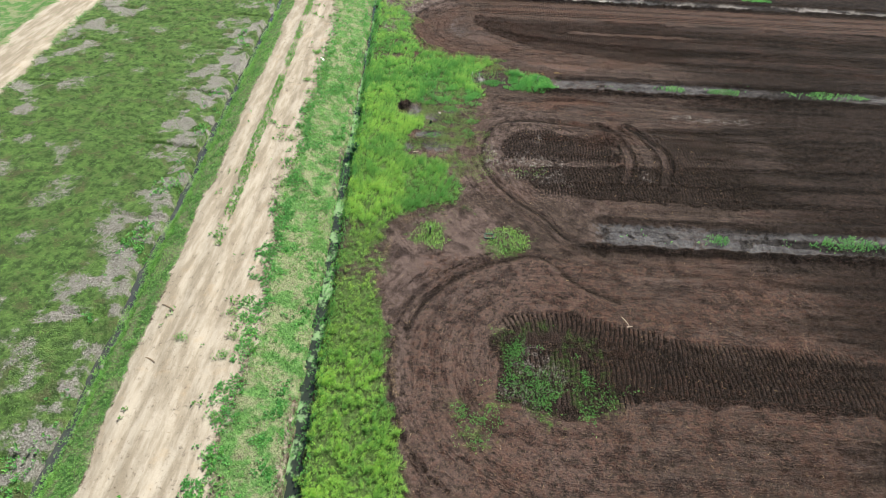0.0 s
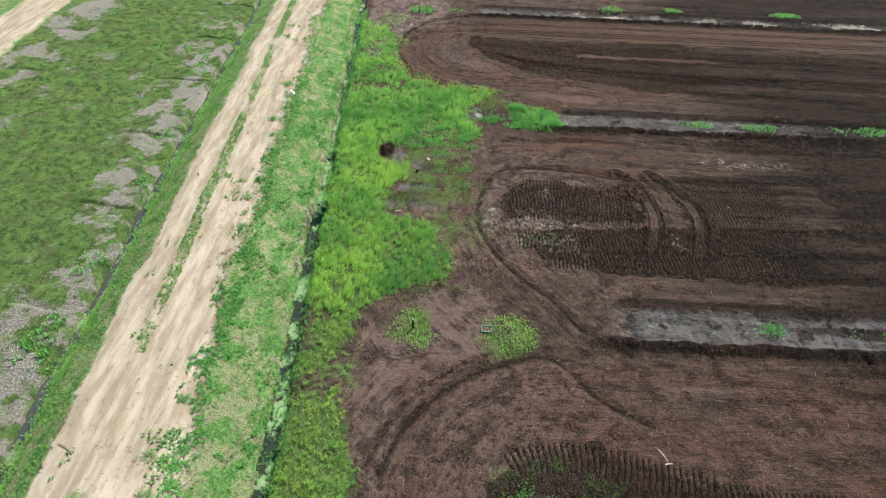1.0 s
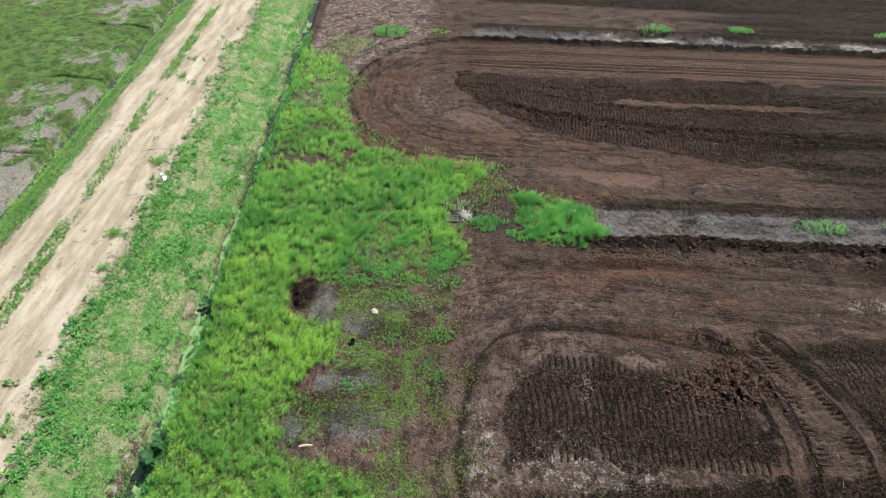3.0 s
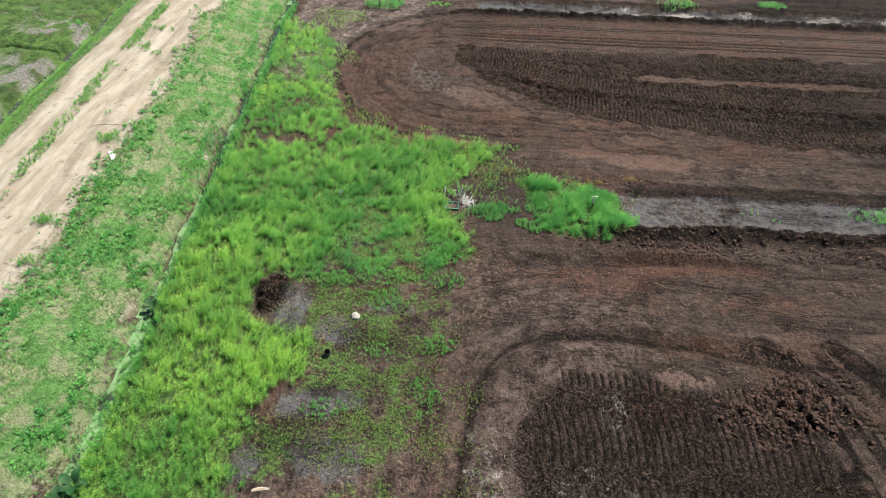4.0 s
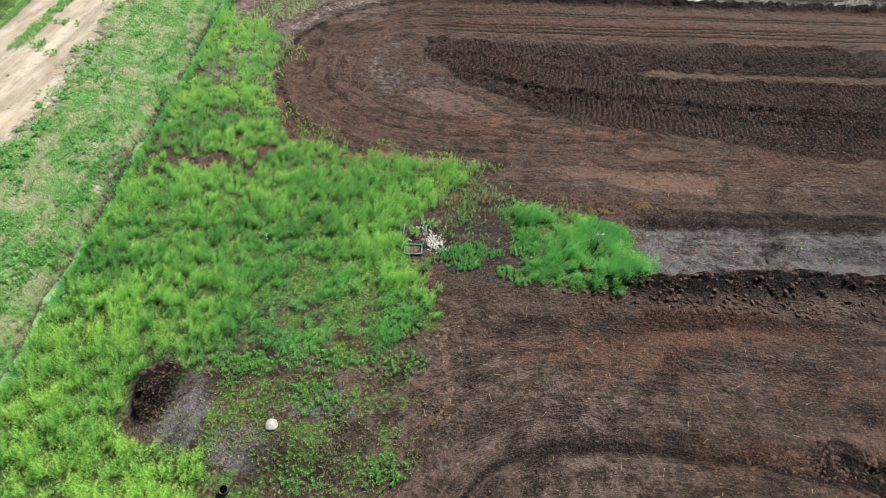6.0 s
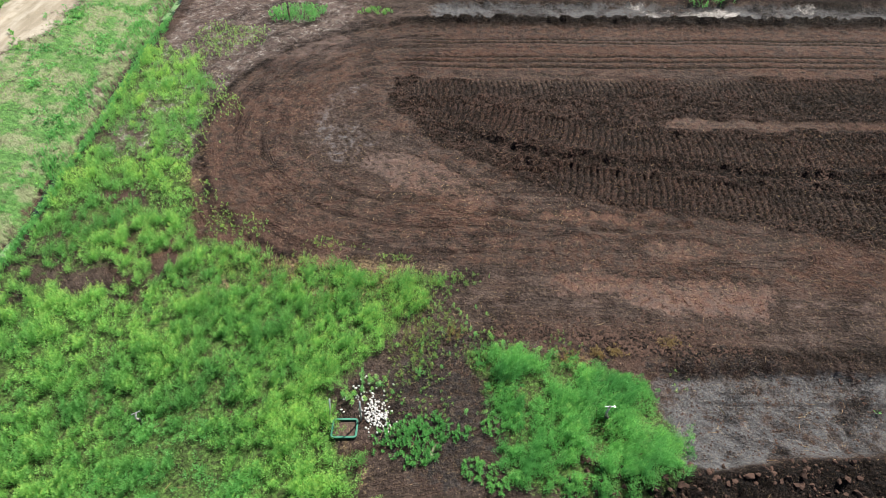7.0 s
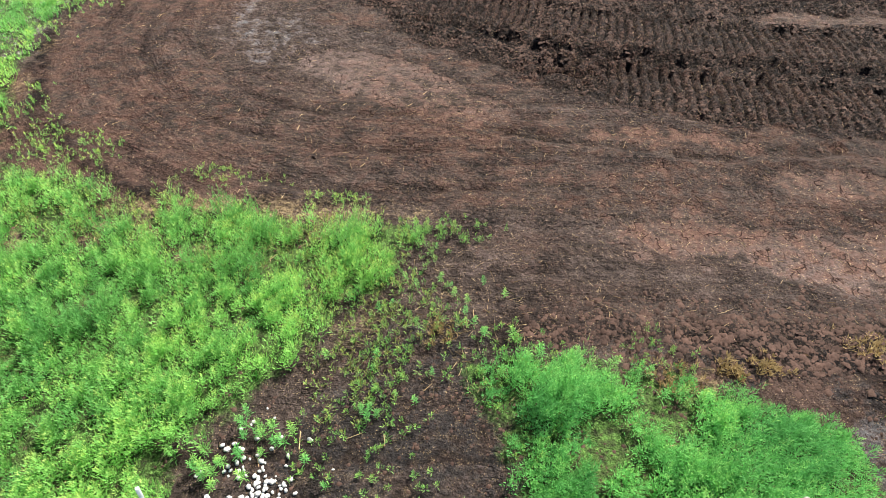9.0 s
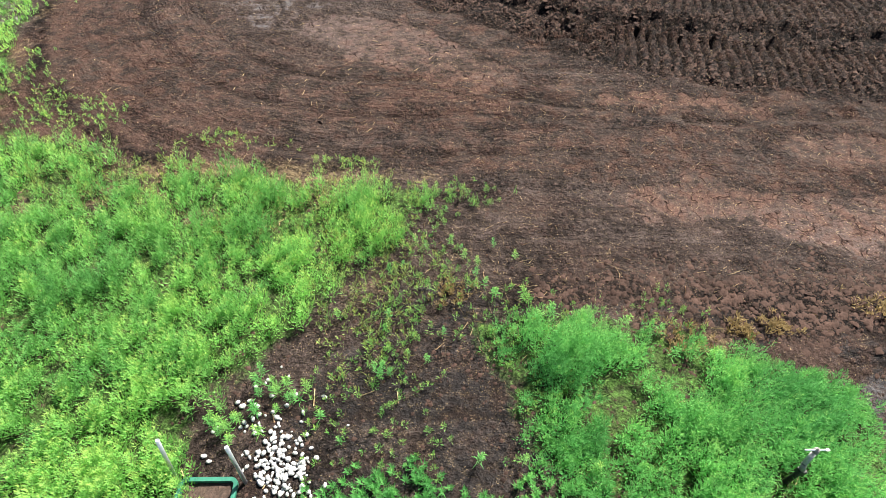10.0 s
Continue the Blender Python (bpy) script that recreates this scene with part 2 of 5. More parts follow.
def plain(name, a, b, scale=8.0, rough=0.7, metal=0.0, bump=0.3, distance=0.01, spec=0.4):
    k = Nodes(name)
    n = k.noise(scale, 5, 0.65)
    fine = k.noise(scale * 6, 4, 0.6)
    col = k.mix(k.span(k.math("ADD", k.math("MULTIPLY", n, 0.7), k.math("MULTIPLY", fine, 0.3)), 0.3, 0.7), a, b)
    return k.finish(col, rough, k.bump(fine, bump, distance), metal, spec)


def water_material(name, deep, scum, cover):
    """Still ditch water with floating scum."""
    k = Nodes(name)
    n = k.noise(0.55, 5, 0.7)
    mask = k.span(n, cover - 0.05, cover + 0.05)
    col = k.mix(mask, deep, k.mix(k.span(k.noise(7, 5, 0.7), 0.3, 0.7), scum, tuple(c * 0.6 for c in scum)))
    rough = k.span(mask, 0, 1, 0.04, 0.75)
    return k.finish(col, rough, k.bump(k.noise(10, 3), 0.08, 0.01), spec=0.5)


M_GROUND = ground_material()
M_WEED = leaf_material("weed_leaves", (0.11, 0.31, 0.082), (0.32, 0.58, 0.120), (0.62, 0.69, 0.145))
M_LUSH = leaf_material("lush_weed_leaves", (0.085, 0.265, 0.068), (0.24, 0.52, 0.115), (0.51, 0.63, 0.155))
M_BUSH = leaf_material("bush_leaves", (0.068, 0.25, 0.066), (0.18, 0.50, 0.125), (0.34, 0.60, 0.15))
M_GRASS = leaf_material("grass_blades", (0.070, 0.23, 0.052), (0.18, 0.42, 0.090), (0.35, 0.50, 0.16), (0.32, 0.29, 0.15))
M_BOG = leaf_material("bog_leaves", (0.065, 0.165, 0.038), (0.175, 0.37, 0.072), (0.22, 0.42, 0.09), (0.16, 0.13, 0.07))
M_CREEP = leaf_material("creeping_leaves", (0.11, 0.24, 0.055), (0.22, 0.42, 0.095), (0.28, 0.46, 0.11), (0.27, 0.25, 0.12))
M_BROAD = leaf_material("broad_leaves", (0.025, 0.09, 0.03), (0.06, 0.16, 0.06), (0.15, 0.25, 0.14))
M_STRAW = plain("straw", (0.20, 0.125, 0.055), (0.40, 0.31, 0.17), 4, 0.8)
M_CLOD = plain("soil_clods", (0.016, 0.0095, 0.0072), (0.062, 0.036, 0.027), 3, 0.9, bump=0.6, distance=0.03, spec=0.15)
M_WATER_L = water_material("ditch_water", (0.030, 0.034, 0.033), (0.10, 0.13, 0.07), 0.58)
M_WATER_R = water_material("algae_water", (0.015, 0.020, 0.014), (0.100, 0.190, 0.070), 0.53)
M_PEBBLE = plain("pebble", (0.22, 0.215, 0.20), (0.46, 0.455, 0.44), 6, 0.7)
M_STONE = plain("stone", (0.13, 0.12, 0.105), (0.28, 0.265, 0.24), 9, 0.85, bump=0.5, distance=0.02)
M_STEEL = plain("galvanised_steel", (0.42, 0.44, 0.46), (0.58, 0.60, 0.62), 14, 0.42, 0.85, 0.1)
M_GREEN = plain("green_plastic", (0.010, 0.075, 0.045), (0.025, 0.13, 0.085), 5, 0.45, bump=0.1)
M_BLACK = plain("black_plastic", (0.012, 0.012, 0.012), (0.03, 0.03, 0.03), 6, 0.5)
M_WOOD = plain("weathered_wood", (0.15, 0.12, 0.085), (0.28, 0.24, 0.185), 10, 0.85)
M_BARK = plain("bark", (0.06, 0.045, 0.03), (0.16, 0.12, 0.08), 12, 0.9)
M_MULCH = plain("mulch", (0.022, 0.014, 0.010), (0.075, 0.048, 0.035), 20, 0.95, bump=0.8, distance=0.02)

# ---- the lie of the land ----
def hash2(i, j, seed):
    h = (i.astype(np.int64) * 374761393 + j.astype(np.int64) * 668265263 + seed * 1442695041) & 0xFFFFFFFF
    h = ((h ^ (h >> 13)) * 1274126177) & 0xFFFFFFFF
    return ((h ^ (h >> 16)) & 0xFFFFFF) / float(0xFFFFFF)


def vnoise(x, y, size, seed=0):
    """Smooth noise from -1 to 1 with features of that size in metres."""
    x, y = x / size, y / size
    i, j = np.floor(x), np.floor(y)
    fx, fy = x - i, y - j
    fx, fy = fx * fx * (3 - 2 * fx), fy * fy * (3 - 2 * fy)
    a, b = hash2(i, j, seed), hash2(i + 1, j, seed)
    c, d = hash2(i, j + 1, seed), hash2(i + 1, j + 1, seed)
    return 2 * ((a * (1 - fx) + b * fx) * (1 - fy) + (c * (1 - fx) + d * fx) * fy) - 1


def fbm(x, y, size, seed=0, octaves=3):
    total, amp = 0, 1.0
    for k in range(octaves):
        x, y = 0.79 * x - 0.61 * y, 0.61 * x + 0.79 * y
        total = total + amp * vnoise(x + 7.3 * k, y - 3.1 * k, size / 2 ** k, seed + k)
        amp *= 0.5
    return total / (2 - 0.5 ** (octaves - 1))


def step(a, b, v):
    t = np.clip((v - a) / (b - a), 0, 1)
    return t * t * (3 - 2 * t)


def along(x, y, line):
    """Distance to a polyline, way along it, and the side (left positive)."""
    best, way, side = np.full(x.shape, 1e9), np.zeros(x.shape), np.zeros(x.shape)
    done = 0.0
    for (ax, ay), (bx, by) in zip(line, line[1:]):
        dx, dy = bx - ax, by - ay
        n = math.hypot(dx, dy)
        s = np.clip(((x - ax) * dx + (y - ay) * dy) / n ** 2, 0, 1)
        d = np.hypot(x - ax - s * dx, y - ay - s * dy)
        near = d < best
        best = np.where(near, d, best)
        way = np.where(near, done + s * n, way)
        side = np.where(near, np.sign(dx * (y - ay) - dy * (x - ax)), side)
        done += n
    return best, way, side


def boxed(work, x, y, line, pad, away):
    """work(x, y, line) for the points near a line's box alone; the rest get the values in away."""
    xs, ys = [p[0] for p in line], [p[1] for p in line]
    k = (x > min(xs) - pad) & (x < max(xs) + pad) & (y > min(ys) - pad) & (y < max(ys) + pad)
    outs = [np.full(x.shape, float(a)) for a in away]
    if k.any():
        got = work(x[k], y[k], line)
        for o, v in zip(outs, got if isinstance(got, tuple) else (got,)):
            o[k] = v
    return tuple(outs) if len(outs) > 1 else outs[0]


def near_line(x, y, line):
    return boxed(along, x, y, line, 2.5, (99, 0, 0))


def inside(x, y, ring):
    return boxed(inside_all, x, y, ring, 3.5, (-9,))


def inside_all(x, y, ring):
    """Distance to a polygon's border, positive inside."""
    d, _, _ = along(x, y, ring + ring[:1])
    odd = np.zeros(x.shape, bool)
    for (ax, ay), (bx, by) in zip(ring, ring[1:] + ring[:1]):
        if ay != by:
            odd ^= ((ay > y) != (by > y)) & (x < (bx - ax) * (y - ay) / (by - ay) + ax)
    return np.where(odd, d, -d)


def blob(x, y, cx, cy, rx, ry):
    """About the distance inside a ragged oval's border."""
    x = x + min(1.6, 0.45 * rx) * fbm(x, y, 2.2, 211)
    y = y + min(0.6, 0.55 * ry) * fbm(x * 0.6, y, 1.3, 213)
    return (1 - np.hypot((x - cx) / rx, (y - cy) / ry)) * min(rx, ry)


def smooth_line(pts, steps=4):
    """A Catmull-Rom curve through a few points."""
    p = [np.array(q, float) for q in [pts[0], *pts, pts[-1]]]
    out = []
    for a, b, c, d in zip(p, p[1:], p[2:], p[3:]):
        for k in range(steps):
            t = k / steps
            out.append(tuple(0.5 * (2 * b + (c - a) * t + (2 * a - 5 * b + 4 * c - d) * t * t + (3 * b - a - 3 * c + d) * t ** 3)))
    return out + [tuple(p[-1])]


LEANING = 0.057  # the road and both its ditches run this much to the left for each metre ahead


def lateral(x, y):
    """Metres to the right of the road's line through the origin."""
    return x + LEANING * y


# borders of the weeds between the right-hand ditch and the fields, from near to far
WEED_RING = [(-5.9, 4), (-0.2, 9), (-1.0, 12.6), (-1.9, 15.1), (-2.4, 18.0), (-2.6, 20.5), (-3.9, 24.0), (-3.6, 29.8), (-1.7, 31.7),
             (1.4, 33.3), (1.7, 34.9), (0.4, 38.1), (-1.1, 39.0), (-3.4, 39.1), (-3.4, 41.8), (-1.8, 43.6), (-1.9, 44.8), (-4.4, 45.8),
             (-3.9, 47.9), (-2.3, 47.4), (0.2, 47.3), (3.4, 48.0), (3.8, 50.4), (2.6, 52.2), (2.2, 53.2), (3.3, 54.6), (4.3, 56.0), (5.0, 57.4),
             (3.4, 57.8), (-1.4, 58.3), (-3.1, 59.2), (-4.3, 62.1), (-5.3, 69.1), (-7.0, 71.5), (-9.3, 72)]
BUSH_RING = [(6.0, 54.9), (7.2, 55.1), (8.9, 54.7), (10.5, 54.1), (11.0, 53.3), (11.2, 52.2), (10.8, 51.4), (8.7, 50.9), (7.0, 51.4), (6.9, 53.0)]
TILLED_3 = [(2.9, 69.5), (90, 71), (90, 57.5), (30, 58.6), (19.9, 59.2), (15.3, 60.3), (11.6, 61.0), (9.0, 61.5), (7.7, 62.6), (5.5, 64.0), (2.8, 67.1)]
TILLED_2A = [(5.4, 42.4), (7.3, 44.0), (12.7, 43.6), (15.9, 43.2), (15.4, 39.6), (5.3, 39.1)]
TILLED_2B = [(5.6, 38.0), (15.5, 39.2), (90, 43.5), (90, 34.0), (14.5, 34.4), (7.6, 34.8)]
TILLED_1 = [(3.6, 20.5), (5.0, 22.0), (8.7, 22.5), (13.9, 21.0), (19, 20.1), (90, 19.0), (90, 16.0), (11.3, 16.3), (8.0, 14.8), (4.5, 16.2)]

RUT_LOOP = smooth_line([(24, 44.6), (15.6, 44.8), (11.4, 45.4), (7.2, 45.6), (4.6, 44.3), (3.5, 40.2), (3.8, 37.5), (5.6, 34.3), (8.1, 31.8), (9.6, 29.7), (12.2, 28.0)])
RUT_ARC = smooth_line([(-1.4, 20.5), (-0.2, 23.2), (2.2, 25.6), (5.0, 27.1), (7.2, 27.6), (8.4, 26.8), (10.0, 25.0), (12.5, 23.6)])
RUT_A = smooth_line([(14.6, 45.4), (16.0, 43.8), (16.5, 41.5), (16.4, 39.4), (15.4, 37.0)])
RUT_B = smooth_line([(17.2, 45.4), (18.8, 43.6), (19.7, 41.4), (19.6, 39.2), (18.8, 36.8)])
RUT_DEEP = smooth_line([(5.8, 65.6), (7.8, 64.4), (10.5, 63.7), (14.5, 63.2), (21, 62.7), (34, 62.4)])
RUT_LOW = smooth_line([(6.2, 60.8), (8.6, 60.2), (11.2, 59.9), (13.6, 60.0)])
LUG_LANES = [  # tyre and track marks: line, width, bar spacing, depth
    (smooth_line([(3.4, 68.6), (9, 68.9), (20, 69.2), (60, 69.6)]), 1.3, 0.25, 0.05),
    (smooth_line([(4.5, 67.0), (7.5, 66.3), (10.5, 65.4), (15, 64.6), (24, 64.4), (60, 64.6)]), 1.7, 0.25, 0.09),
    (smooth_line([(9, 62.7), (13, 61.9), (18, 61.2), (25, 60.6), (60, 60.0)]), 1.7, 0.25, 0.09),
    (smooth_line([(6.5, 43.75), (10, 43.7), (14, 43.3)]), 0.6, 0.27, 0.08),
    (smooth_line([(5.6, 41.6), (10, 41.7), (15.2, 41.4)]), 1.9, 0.27, 0.08),
    (smooth_line([(6.5, 39.7), (10, 39.8), (15.2, 39.5)]), 0.7, 0.27, 0.07),
    (smooth_line([(5.8, 37.2), (12, 37.5), (22, 38.1), (60, 40)]), 1.7, 0.27, 0.08),
    (smooth_line([(7.8, 35.4), (14, 35.6), (24, 36.0), (60, 37)]), 1.6, 0.27, 0.08),
    (smooth_line([(19.8, 44.3), (24, 44.5), (30, 44.7)]), 1.0, 0.27, 0.07),
    (smooth_line([(20.6, 42.2), (25, 42.4), (30, 42.5)]), 1.4, 0.27, 0.08),
    (smooth_line([(20.6, 40.2), (25, 40.4), (30, 40.6)]), 1.2, 0.27, 0.07),
    (smooth_line([(20.2, 38.7), (25, 38.9), (30, 39.1)]), 1.0, 0.27, 0.07),
    (smooth_line([(19.5, 43.3), (25, 43.45), (30, 43.6)]), 0.7, 0.27, 0.07),
    (smooth_line([(20.6, 41.2), (25, 41.4), (30, 41.6)]), 0.7, 0.27, 0.07),
    (smooth_line([(16.9, 45.2), (17.1, 43.0), (17.3, 40.5), (16.6, 37.4)]), 0.55, 0.24, 0.10),
    (smooth_line([(17.6, 44.8), (18.6, 42.6), (18.9, 40.0), (18.1, 37.2)]), 0.55, 0.24, 0.10),
    (smooth_line([(4.4, 20.9), (6, 21.5), (9, 21.6), (14, 20.6), (20, 19.8), (60, 19.2)]), 1.5, 0.30, 0.08),
    (smooth_line([(5, 18.6), (12, 18.3), (20, 17.8), (60, 17.2)]), 2.0, 0.30, 0.07),
    (smooth_line([(5.4, 16.4), (10, 16.4), (12, 16.6)]), 1.2, 0.30, 0.05),
]
ROW_LINES = [73.6, 73.25, 71.85, 71.4, 70.85]  # thin tyre lines along the top of the far field
PUDDLES = [(25, 66.4, 5.0, 0.4)]
# flats of settled mud: border, redness, wetness
FLATS = [
    ([(8.4, 60.5), (9.8, 60.95), (10.9, 60.85), (12.4, 60.05), (11.9, 59.75), (10.5, 60.05), (9.4, 60.25)], 0.85, 0.0),
    ([(10.6, 59.4), (12.0, 59.55), (13.4, 59.3), (14.7, 59.3), (14.3, 58.75), (12.5, 58.65), (11.4, 58.9)], 0.45, 0.1),
    ([(8.0, 57.7), (9.0, 58.1), (10.4, 58.2), (11.6, 57.8), (13.2, 57.7), (15.4, 57.5), (15.0, 56.2), (12.0, 56.2), (11.1, 56.5), (10.2, 56.9), (9.0, 57.1)], 0.7, 0.0),
    ([(13.8, 66.2), (15.6, 66.75), (18.0, 66.6), (21.5, 66.7), (21.0, 66.0), (18.9, 65.9), (16.1, 65.75), (14.3, 65.9)], 0.5, 0.15),
    ([(1.3, 63.4), (2.2, 63.9), (3.5, 64.3), (4.8, 63.6), (6.0, 63.0), (7.3, 61.8), (7.3, 61.2), (6.3, 60.8), (4.6, 61.2), (3.2, 61.8)], 0.15, 0.12),
    ([(9.9, 44.35), (11.0, 44.35), (12.6, 44.0), (12.2, 43.6), (10.5, 43.75)], 0.4, 0.0),
]
CORE_1, CORE_3 = (7.5, 18.4), (4.2, 66.2)  # what the machines turned round
WAY_2 = [(110, 45.6), *RUT_LOOP, (20, 27.6), (110, 28.6)]


def flow_of(x, y):
    """Metres across and along the way that the machines went over the fields."""
    across, way, side = along(x, y, WAY_2)
    across = across * side
    for (cx, cy), here in ((CORE_1, y < 27.2 + 0.3 * np.sin(x)), (CORE_3, y > 53.6)):
        ring = np.hypot(np.minimum(x - cx, 0), y - cy)
        round_ = np.where(x < cx, np.arctan2(y - cy, cx - x) * 6, (9.4 + x - cx) * np.sign(y - cy))
        across, way = np.where(here, ring + 40, across), np.where(here, round_, way)
    return across, way


def survey(x, y):
    """Height and zone masks of the land at x, y."""
    z = np.zeros(x.shape)
    wob = fbm(x, y, 3.0, 5)
    wob2 = fbm(x, y, 0.9, 9)
    u = lateral(x, y) + 0.28 * fbm(x * 0.5, y, 4.0, 2) + 0.16 * wob2
    field = step(-4.9, -4.3, u)
    # road, banks and ditches across the road's line
    z += np.interp(u, [-80, -46, -44, -40, -38.8, -18.58, -18.42, -18.0, -17.8, -15.9, -15.2, -12.7, -10.4, -9.2, -6.35, -5.98, -5.55, -5.2],
                   [0.0, 0.0, 0.45, 0.4, 0.0, 0.0, -0.8, -0.8, -0.45, 0.58, 0.74, 0.86, 0.76, 0.6, 0.0, -0.55, -0.55, 0.0])
    road = step(-15.9, -15.4, u + 0.35 * wob) * (1 - step(-10.9, -9.3, u + 0.9 * wob - 0.9 * step(32, 24, y)))
    for c in (-14.3, -11.9):
        z -= 0.07 * np.exp(-((u - c) / 0.38) ** 2) * road
    z += road * (0.012 * wob2 + 0.02 * wob)
    sand2 = step(-44.2, -43.4, u + wob) * (1 - step(-39.6, -38.9, u + 0.5 * wob))
    bank_l = step(-18.05, -17.85, u) * (1 - step(-15.9, -15.4, u + 0.35 * wob))
    slope_r = step(-10.9, -9.3, u + 0.9 * wob - 0.9 * step(32, 24, y)) * (1 - step(-6.2, -5.9, u))
    bog = (1 - step(-18.45, -18.25, u)) * step(-39.4, -38.6, u)
    far_left = 1 - step(-39.6, -38.4, u)
    grass = np.clip(0.35 * sand2 * step(-0.1, 0.4, fbm(x, y, 2.0, 35)) + bank_l + slope_r * (0.85 + 0.3 * step(-0.3, 0.4, fbm(x, y, 2.2, 31))) + far_left, 0, 1)
    verge = np.exp(-((u + 6.35) / 0.2) ** 2) * step(0.0, 0.4, fbm(x, y, 2.5, 271) + 0.15)
    grass, sand = grass * (1 - 0.7 * verge), np.clip(road + sand2 + 0.5 * verge, 0, 1)
    strip = np.exp(-((u + 47.8) / 1.0) ** 2) + 0.6 * np.exp(-((u + 50.5) / 0.6) ** 2)
    mottle = fbm(x, y, 1.7, 17)
    lichen = 0.9 * strip + bog * np.clip(step(-25.5, -20.0, u + 2.5 * wob) * step(-0.25, 0.3, mottle + 0.08) * step(-0.45, 0.05, fbm(x, y, 0.8, 19, 2)) * 0.95 + step(-31, -36, u + 3 * wob) * step(0.0, 0.5, mottle + 0.1) * 0.85
                                         + 0.55 * step(0.38, 0.6, fbm(x, y, 3.0, 23)), 0, 1)
    z += bog * (0.20 * fbm(x, y, 1.5, 37) + 0.08 * wob2) * (1 - 0.6 * lichen)
    for k in range(-1, 8):
        yk = 20.3 + 9.1 * k + 0.25 * wob + 0.6 * fbm(x, y * 0, 6, 3)
        cut = np.exp(-((y - yk) / 0.14) ** 2) * bog * np.clip(step(-24.5, -22.5, u) + 0.7 * step(-32, -36, u), 0, 1)
        z -= 0.3 * cut
    z = np.where(u < -5.6, np.minimum(z, np.interp(u, [-6.45, -6.2], [2, -0.55]) + 3 * step(46, 50, y)), np.minimum(z, np.interp(u, [-5.3, -5.0], [-0.55, 2]) + 3 * step(46, 50, y)))
    # the fields
    f = field
    tilled = np.zeros(x.shape)
    for ring in (TILLED_3, TILLED_2A, TILLED_2B, TILLED_1):
        tilled = np.maximum(tilled, step(-0.25, 0.35, inside(x, y, ring) + 0.5 * wob2 + 0.6 * wob))
    tilled = np.maximum(tilled, step(-0.4, 0.5, blob(x, y, 14.4, 42.9, 2.4, 1.4) + 0.4 * wob2))
    tilled = np.maximum(tilled, 0.7 * step(18.5, 20.5, x + wob) * step(34, 35, y) * step(46.3, 45.3, y + 0.6 * wob))
    tilled = np.maximum(tilled, 0.6 * step(18, 34, x) * (1 - step(69.5, 70.3, y) * step(75.5, 75, y)))
    tilled = np.maximum(tilled, 0.85 * step(83.5, 84.5, y) * step(3, 5, x))
    z += f * (0.05 * wob * (1 - 0.4 * tilled) + 0.02 * wob2)
    rough = fbm(x, y, 0.32, 41, 2)
    lump = np.minimum(np.abs(fbm(x, y, 0.5, 43, 3)), 0.42)
    z += f * (1 - tilled) * (0.016 * rough + 0.03 * (lump - 0.3))
    moist_shade, wet, red, pale, straw, smooth = (np.zeros(x.shape) for _ in range(6))
    # pressed rows of bars
    pressed = np.zeros(x.shape)
    for line, width, gap, deep in LUG_LANES:
        d, s, _ = near_line(x, y, line)
        lane = step(width / 2 + 0.1, width / 2 - 0.08, d + 0.12 * wob2) * step(0.0, 0.7, s)
        bars = 1 - step(0.15, 0.8, np.cos(2 * np.pi * (s + 0.03 * wob + 0.10 * d + 0.012 * wob2) / gap)) * step(28, 26, x)
        whole = step(-0.8, -0.25, fbm(x, y, 1.4, 53))
        z += lane * (1.7 * deep * (bars * (1 - 0.45 * np.abs(wob2)) - 0.85) * whole - 0.02 + 0.025 * fbm(x, y, 0.17, 47, 1) + 0.015 * rough)
        # slots between the bars are coloured dark to stand for their shade
        moist_shade = np.maximum(moist_shade, 1.0 * lane * whole * (1 - bars))
        pressed = np.maximum(pressed, lane * whole)
    z += f * tilled * (0.45 * lump - 0.08 + 0.05 * rough) * (1 - 0.9 * pressed)
    # shade put into the colour of the hollows between tilled clods
    moist_shade = np.maximum(moist_shade, 0.75 * f * tilled * step(0.13, 0.03, lump))
    tilled = tilled * (1 - 0.55 * pressed)
    for line, width, deep in ((RUT_LOOP, 0.27, 0.11), (RUT_ARC, 0.28, 0.09), (RUT_DEEP, 0.22, 0.20), (RUT_LOW, 0.16, 0.09)):
        d, s, _ = near_line(x, y, line)
        d = np.abs(d + 0.14 * wob2)
        cut = np.exp(-(d / width) ** 2)
        rim = np.exp(-((d - 2.1 * width) / (0.8 * width)) ** 2)
        z += -deep * cut + 0.5 * deep * rim * (0.6 + 0.8 * lump)
        moist_shade = np.maximum(moist_shade, (0.9 if deep > 0.12 else 0.62) * cut)
    for line in (RUT_A, RUT_B):
        d, s, side = near_line(x, y, line)
        cut = step(0.36, 0.2, d + 0.12 * wob2)
        z -= 0.16 * cut
        moist_shade = np.maximum(moist_shade, 0.7 * np.exp(-((d - 0.5) / 0.12) ** 2))
        z += 0.14 * np.exp(-((d - 0.6) / 0.2) ** 2) * (0.4 + lump)
        lying = 0.42 * cut * step(3.0, 4.5, s)
        pale, smooth = np.maximum(pale, lying), np.maximum(smooth, lying)
        moist_shade = np.maximum(moist_shade, 0.8 * cut * (1 - step(3.0, 4.5, s)))
    # turning circles: broad worn rings round each field's end
    for cx, cy, r, bands in ((*CORE_3, 8.8, (5.1, 6.4, 7.5)), (*CORE_1, 9.8, (6.1, 7.3, 8.6))):
        ring = np.hypot(np.minimum(x - cx, 0), y - cy) + 0.18 * wob
        near = step(r + 0.4, r - 0.2, ring) * step(3.0, 4.5, ring) * step(cx + 9, cx + 1, x)
